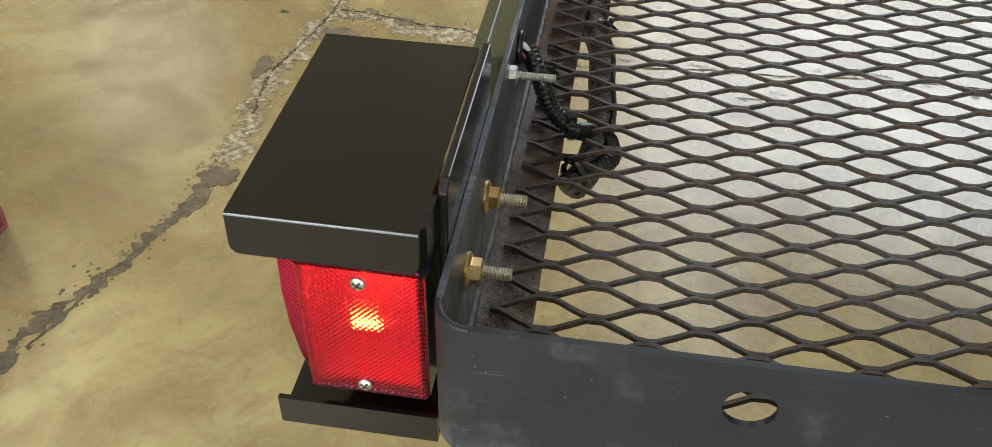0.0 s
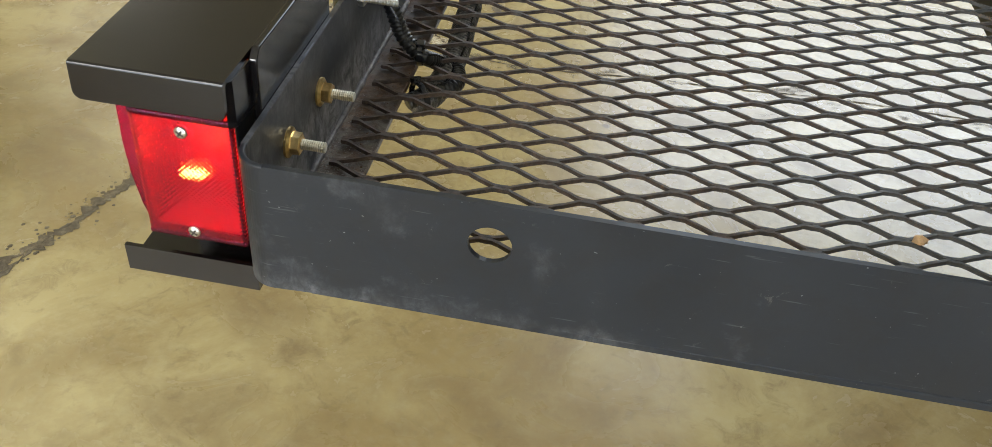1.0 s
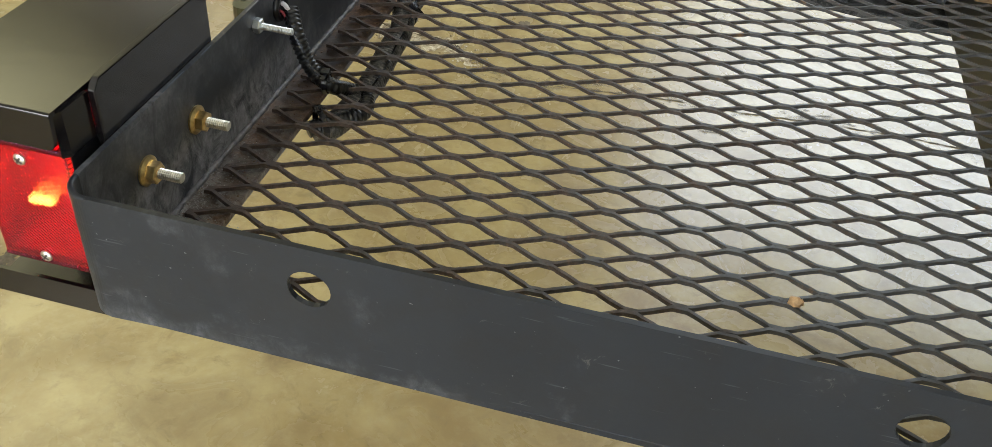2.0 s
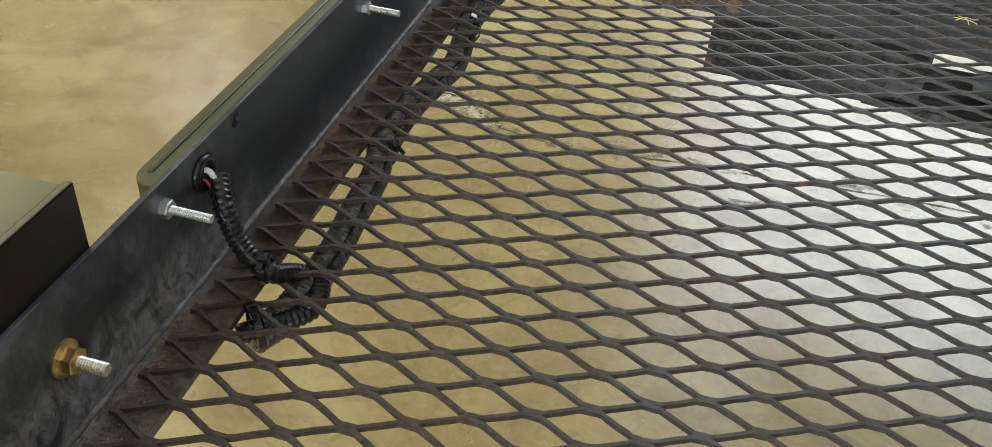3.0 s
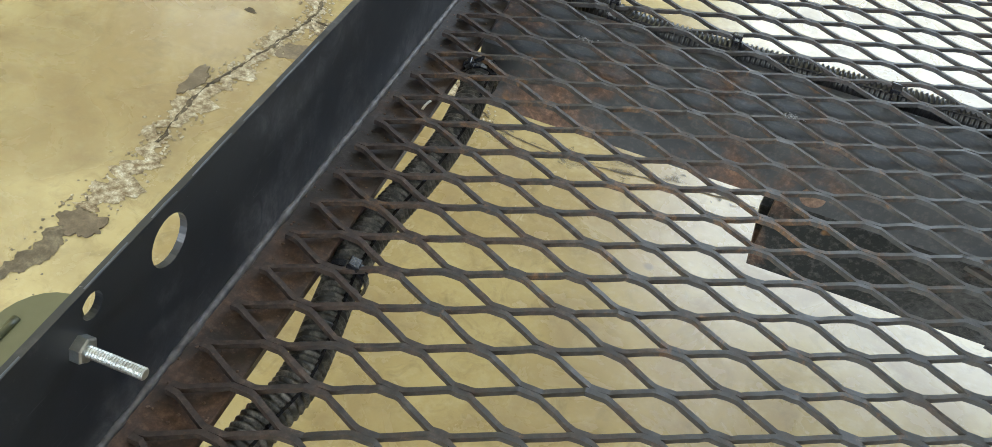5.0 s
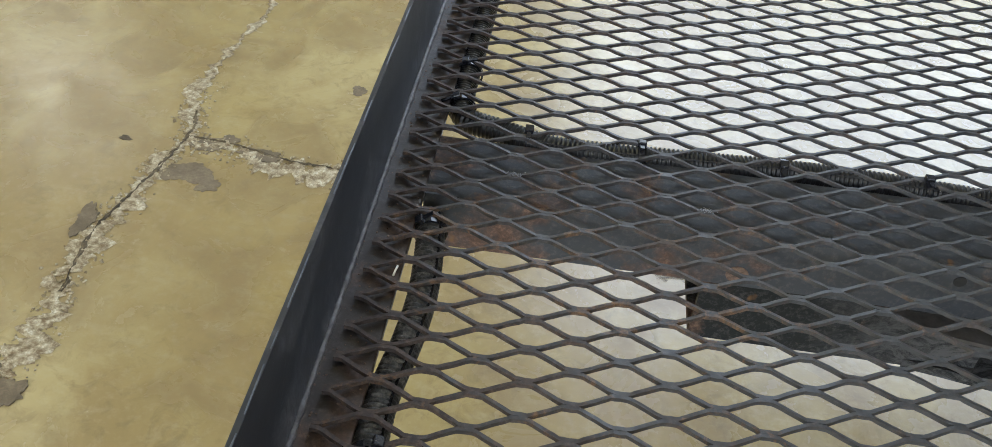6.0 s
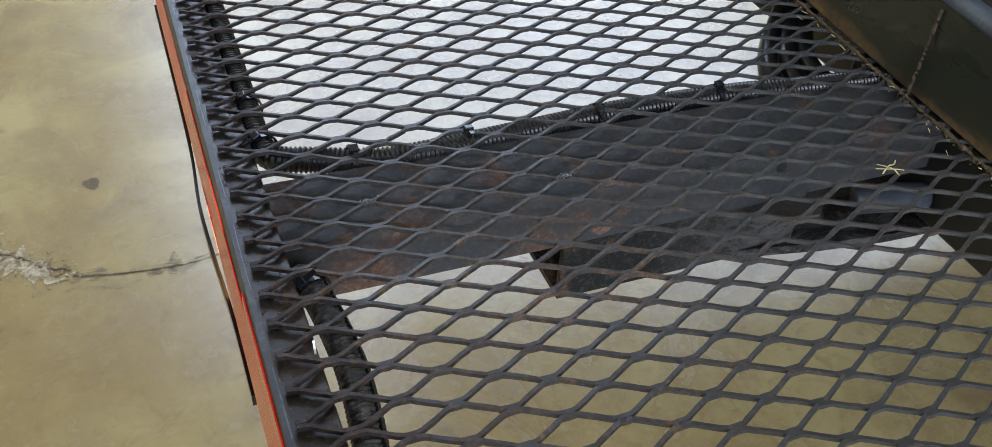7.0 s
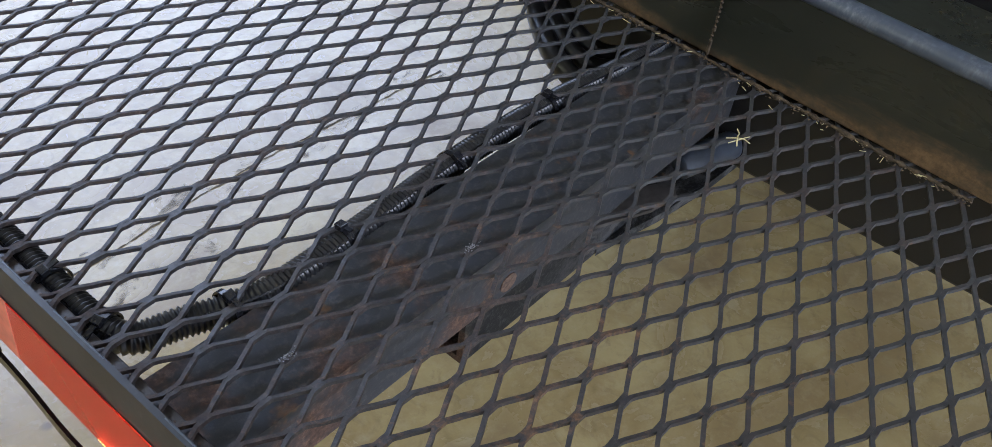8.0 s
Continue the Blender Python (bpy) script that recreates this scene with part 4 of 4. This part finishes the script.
def flange_bolt():
    t = thing("flange_nut", 0, 0, -DECK, "gold zinc flange nut on a threaded stud in the rail", "bolt", "gold nuts in the rail")
    z = -DECK
    part("stud", threaded(0.0, 0.0205, 0.0031, 0.0012), M_STUD, t, "dull threaded stud")
    part("nut", sweep([(0.0022, 0, z), (0.0068, 0, z), (0.0072, 0, z)], lambda k: hexagon(0.0062 if k < 2 else 0.0055, 12)), M_GOLD, t, "gold hexagon nut")
    part("washer", sweep([(0.0, 0, z), (0.0012, 0, z), (0.0024, 0, z)], lambda k: circle((0.0086, 0.0086, 0.0068)[k], 24)), M_GOLD, t, "gold flange washer")
    return t


def hex_bolt():
    t = thing("hex_bolt", 0, 0, -DECK, "silver hexagon nut and long screw through the rail", "bolt", "silver bolts in the rail")
    z = -DECK
    part("shank", threaded(0.0, 0.0250, 0.0023, 0.0010), M_ZINC, t, "threaded silver shank")
    part("head", sweep([(0.0, 0, z), (0.0036, 0, z), (0.0042, 0, z)], lambda k: hexagon(0.0050 if k < 2 else 0.0043, 5)), M_ZINC, t)
    return t


fb = flange_bolt()
fb.matrix_basis = pose(RAIL_IN, -0.0042, 0.0376 + DECK, 8, 0, 0)
copy_thing(fb, pose(RAIL_IN, 0.0484, 0.0374 + DECK, 31, 0, 0))
hb = hex_bolt()
hb.matrix_basis = pose(RAIL_IN, 0.1298, 0.0574 + DECK, 0, 0, 0)
copy_thing(hb, pose(RAIL_IN, 0.3753, 0.0514 + DECK, 22, 0, 0))


# ---- wiring ----
def corrugated(points, r, pitch=0.0032):
    line = even(spline(points, 12), pitch / 4)
    radii = (r, r, r * 0.86, r * 0.86)
    return sweep(line, lambda k: circle(radii[k % 4], 12))


BRANCH_LOOM = [(-0.030, 0.170, 0.050), (-0.022, 0.159, 0.040), (-0.014, 0.156, 0.022), (-0.005, 0.155, 0.012), (0.003, 0.157, 0.006), (0.0085, 0.170, -0.003), (0.0196, 0.175, -0.008), (0.025, 0.156, -0.009), (0.0185, 0.1435, -0.009), (0.0074, 0.1336, -0.009), (-0.002, 0.124, -0.010)]
LONG_LOOM = [(0.004, 0.128, -0.013), (0.012, 0.150, -0.013), (0.016, 0.197, -0.011), (0.013, 0.240, -0.010), (0.011, 0.274, -0.010), (0.005, 0.304, -0.010), (0.003, 0.355, -0.010), (0.009, 0.405, -0.010), (0.0125, 0.435, -0.010), (0.004, 0.49, -0.010), (0.0034, 0.528, -0.010), (0.008, 0.566, -0.010), (0.0098, 0.605, -0.010), (0.006, 0.650, -0.010), (0.002, 0.672, -0.012), (0.000, 0.688, -0.030)]
FRONT_LOOM = [(0.0010, 1.30, -0.010), (0.0014, 1.10, -0.010), (0.0014, 0.965, -0.010), (0.0016, 0.879, -0.010), (0.0017, 0.814, -0.010), (0.0075, 0.788, -0.010), (0.0336, 0.778, -0.010), (0.061, 0.767, -0.009), (0.0924, 0.762, -0.008), (0.169, 0.766, -0.008), (0.26, 0.771, -0.008), (0.35, 0.768, -0.008), (0.418, 0.761, -0.008), (0.52, 0.757, -0.010)]


def loom(points, r, material, label):
    """A corrugated sleeve with the narrow lengthwise slit that such sleeves have."""
    t = thing("wire_loom", *points[0], label, "cable", "wire looms")
    part("sleeve", corrugated(points, r), material, t, "", True)
    ca, sa = math.cos(radians(50)), math.sin(radians(50))
    ribbon = [(r * ca * f - sa * w, r * sa * f + ca * w) for f, w in ((0.90, -0.0006), (1.03, -0.0006), (1.03, 0.0006), (0.90, 0.0006))]
    part("slit", sweep(even(spline(points, 12), 0.002), ribbon), M_TIE, t, "glossy lengthwise slit")


loom(BRANCH_LOOM, 0.0056, M_PLASTIC, "glossy black corrugated wire loom curling down through the mesh")
loom(LONG_LOOM, 0.0092, M_DUSTY, "dusty black corrugated wire loom along the rail flange")
loom(FRONT_LOOM, 0.0092, M_PLASTIC, "black corrugated wire loom tied along the beam")


def grommet():
    g = thing("grommet", RAIL_IN, 0.1641, 0.0544, "black rubber grommet in the rail with wires", "grommet")
    bm = bmesh.new()
    n, m = 28, 8
    ring = []
    for k in range(n):
        a = 2 * math.pi * k / n
        ring.append([bm.verts.new((RAIL_IN + 0.0012 + 0.0022 * math.sin(2 * math.pi * q / m), 0.1641 + (0.0078 + 0.0026 * math.cos(2 * math.pi * q / m)) * math.cos(a), 0.0544 + (0.0078 + 0.0026 * math.cos(2 * math.pi * q / m)) * math.sin(a))) for q in range(m)])
    for k in range(n):
        r0, r1 = ring[k], ring[(k + 1) % n]
        for q in range(m):
            bm.faces.new((r0[q], r0[(q + 1) % m], r1[(q + 1) % m], r1[q]))
    part("ring", bm, M_PLASTIC, g, "", True)
    part("plug", sweep([(RAIL_IN - 0.001, 0.1641, 0.0544), (RAIL_IN + 0.0012, 0.1641, 0.0544)], circle(0.0068, 20)), M_RUBBER, g)
    part("wire", sweep(spline([(RAIL_IN, 0.1655, 0.0560), (-0.0320, 0.1660, 0.0550), (-0.0285, 0.1655, 0.0500), (-0.026, 0.163, 0.045)], 6), circle(0.0016, 10)), M_WIRE, g, "white insulated wire", True)
    part("wire", sweep(spline([(RAIL_IN, 0.1625, 0.0520), (-0.0325, 0.1630, 0.0510), (-0.0290, 0.1620, 0.0465), (-0.026, 0.161, 0.043)], 6), circle(0.0009, 10)), M_WIRE_RED, g, "dark red insulated wire", True)


grommet()


def cable_tie(x, y, z, along, r, turn, tail, label):
    """A strap round a loom that runs along a direction in the plan, with its head and cut tail."""
    t = thing("cable_tie", x, y, z, label, "cable tie", "cable ties on the looms")
    m = Matrix.Translation((x, y, z)) @ Matrix.Rotation(math.atan2(along[1], along[0]) - math.pi / 2, 4, "Z")
    bm = bmesh.new()
    rings = []
    for k in range(20):
        a = 2 * math.pi * k / 20
        rings.append([bm.verts.new((rr * math.cos(a), yy, rr * math.sin(a))) for rr, yy in ((r, -0.0019), (r + 0.0013, -0.0019), (r + 0.0013, 0.0019), (r, 0.0019))])
    for k in range(20):
        r0, r1 = rings[k], rings[(k + 1) % 20]
        for q in range(4):
            bm.faces.new((r0[q], r0[(q + 1) % 4], r1[(q + 1) % 4], r1[q]))
    turn_m = Matrix.Rotation(radians(turn), 4, "Y")
    head = boxed(-0.0028, 0.0028, -0.0030, 0.0030, r + 0.0004, r + 0.0046, bevel=0.0006)
    tl = boxed(0.0, tail, -0.0015, 0.0015, r + 0.0022, r + 0.0032)
    for nm, b in (("band", bm), ("head", head), ("tail", tl)):
        bmesh.ops.transform(b, matrix=m @ turn_m, verts=b.verts)
        part(nm, b, M_TIE, t)


ON_LOOM = "black plastic cable tie strapped round a wire loom"
cable_tie(-0.0010, 0.1560, 0.0085, (1, 0.1), 0.0063, 10, 0.008, "black plastic cable tie on the curling loom")
cable_tie(0.0045, 0.1310, -0.0095, (1, 1), 0.0096, -25, 0.012, ON_LOOM)
cable_tie(0.0050, 0.3037, -0.0100, (0.1, 1), 0.0096, 40, 0.010, ON_LOOM)
cable_tie(0.0047, 0.4893, -0.0100, (-0.1, 1), 0.0096, 20, 0.007, ON_LOOM)
cable_tie(0.0045, 0.6600, -0.0105, (-0.2, 1), 0.0096, -35, 0.010, ON_LOOM)
cable_tie(0.0030, 0.8000, -0.0100, (0.3, -1), 0.0096, 20, 0.012, ON_LOOM)
cable_tie(0.0017, 0.8480, -0.0100, (0, 1), 0.0096, -15, 0.009, ON_LOOM)
for x, y, turn in ((0.0559, 0.7690, 15), (0.1354, 0.7640, -10), (0.2343, 0.7695, 25), (0.3346, 0.7685, 0)):
    cable_tie(x, y, -0.0085, (1, 0), 0.0096, turn, 0.009, ON_LOOM)


# ---- small things on the deck ----
def straw(points, r, label):
    single("straw", sweep(spline(points, 5), lambda k: circle(r, 5)), M_STRAW, label, "straw", "straws on the deck")


straw([(0.385, 0.642, 0.0035), (0.392, 0.646, 0.0055), (0.399, 0.648, 0.0040), (0.404, 0.652, 0.0030)], 0.0005, "dry yellow straw lying on the mesh")
straw([(0.388, 0.652, 0.0035), (0.393, 0.643, 0.0055), (0.395, 0.637, 0.0035)], 0.0004, "dry yellow straw lying on the mesh")
straw([(0.384, 0.648, 0.0035), (0.396, 0.642, 0.0050), (0.402, 0.641, 0.0035)], 0.0004, "dry yellow straw lying on the mesh")


def litter():
    """Straw and grit caught along the foot of the tube, and lint in the corner."""
    rnd = random.Random(31)
    bm = bmesh.new()
    for _ in range(30):
        y = rnd.uniform(0.52, 0.98)
        x = 0.4545 + (y - 0.515) * 0.059 - abs(rnd.gauss(0, 0.009))
        a, ln = rnd.uniform(0, math.pi), rnd.uniform(0.0015, 0.007)
        d = Vector((math.cos(a), math.sin(a), rnd.uniform(-0.05, 0.25))) * ln / 2
        c = Vector((x, y, 0.0040))
        s = Vector((-d.y, d.x, 0)).normalized() * 0.00018
        up = Vector((0, 0, 0.0004))
        b = [bm.verts.new(q) for q in (c - d - s, c - d + s, c + d + s, c + d - s)]
        t = [bm.verts.new(q + up) for q in (c - d - s, c - d + s, c + d + s, c + d - s)]
        bm.faces.new(b)
        bm.faces.new(t[::-1])
        for k in range(4):
            bm.faces.new((b[k], t[k], t[(k + 1) % 4], b[(k + 1) % 4]))
    single("straw_bits", bm, M_STRAW, "bits of dry straw caught along the tube's foot", "straw", kind="stuff")
    bm = bmesh.new()
    for _ in range(340):
        y = rnd.uniform(0.50, 1.0)
        lump(bm, 0.4542 + (y - 0.515) * 0.059 - abs(rnd.gauss(0, 0.0035)), y, 0.0034, rnd.uniform(0.0003, 0.0010), rnd, 0.6)
    single("grit", bm, M_DIRT, "tan grit along the foot of the tube rail", "dust", kind="stuff")
    bm = bmesh.new()
    for _ in range(1600):
        y = -0.064 + abs(rnd.gauss(0, 0.07))
        x = RAIL_IN + 0.0025 + abs(rnd.gauss(0, 0.011))
        z = -0.0030
        lump(bm, x, y, z, rnd.uniform(0.0002, 0.0006), rnd, 0.5)
    flakes = bmesh.new()
    for _ in range(700):
        lump(flakes, rnd.uniform(RAIL_IN + 0.002, -0.006), rnd.uniform(-0.06, 1.1), -0.0030, rnd.uniform(0.0003, 0.0009), rnd, 0.5)
    single("rust_flakes", flakes, M_FLAKE, "brown rust flakes and grit on the flange", "dust", kind="stuff")
    single("lint", bm, M_LINT, "grey dust and grit in the rusty flange corner", "dust", kind="stuff")


litter()


def pebbles():
    rnd = random.Random(41)
    bm = bmesh.new()
    lump(bm, 0.3122, 0.0422, 0.0045, 0.0042, rnd, 0.8)
    lump(bm, 0.3148, 0.0435, 0.0040, 0.0026, rnd, 0.8)
    single("seed_husk", bm, M_SEED, "tan seed husk lying on the mesh", "seed")
    clip = sweep([(-0.0075, 0.603, 0.0028), (-0.0072, 0.606, 0.0034), (-0.0068, 0.609, 0.0034), (-0.0064, 0.612, 0.0028)], [(-0.0006, -0.0002), (0.0006, -0.0002), (0.0006, 0.0003), (-0.0006, 0.0003)])
    single("metal_clip", clip, M_STUD, "small shiny metal sliver on the mesh edge", "metal scrap")
    for cx, cy in ((0.0508, 0.7142), (0.1778, 0.7027)):
        bm = bmesh.new()
        for _ in range(40):
            lump(bm, cx + rnd.gauss(0, 0.0028), cy + rnd.gauss(0, 0.0010), 0.0020 + rnd.uniform(0, 0.0006), rnd.uniform(0.0003, 0.0006), rnd, 0.7)
        part("weld_spatter", bm, M_SPATTER, trailer, "pale frayed weld spatter on the mesh")


pebbles()


# ---- crate ----
def crate():
    x0, x1, y0, y1, z0, h = -1.435, -1.045, 0.42, 0.860, -DECK, 0.28
    c = thing("plastic_crate", (x0 + x1) / 2, (y0 + y1) / 2, z0, "maroon plastic crate with slatted sides standing on the floor", "crate")
    part("base", boxed(x0, x1, y0, y1, z0, z0 + 0.012, bevel=0.004), M_CRATE, c)
    for nm, a in (("rim", (x0, x1, y0, y0 + 0.012)), ("rim", (x0, x1, y1 - 0.012, y1)), ("rim", (x0, x0 + 0.012, y0 + 0.012, y1 - 0.012)), ("rim", (x1 - 0.012, x1, y0 + 0.012, y1 - 0.012))):
        part(nm, boxed(*a, z0 + h - 0.035, z0 + h, bevel=0.003), M_CRATE, c)
    for x in (x0, x1 - 0.016):
        for y in (y0, y1 - 0.016):
            part("post", boxed(x, x + 0.016, y, y + 0.016, z0 + 0.012, z0 + h - 0.035, bevel=0.003), M_CRATE, c)
    for k in range(9):
        z = z0 + 0.020 + k * 0.0250
        for a in ((x0 + 0.017, x1 - 0.017, y0 + 0.003, y0 + 0.009), (x0 + 0.017, x1 - 0.017, y1 - 0.009, y1 - 0.003), (x0 + 0.003, x0 + 0.009, y0 + 0.017, y1 - 0.017), (x1 - 0.009, x1 - 0.003, y0 + 0.017, y1 - 0.017)):
            part("slat", boxed(*a, z, z + 0.013), M_CRATE, c)
    for k in range(1, 6):
        y = y0 + (y1 - y0) * k / 6
        part("upright", boxed(x1 - 0.0125, x1 - 0.0092, y - 0.006, y + 0.006, z0 + 0.012, z0 + h - 0.035), M_CRATE, c)


crate()
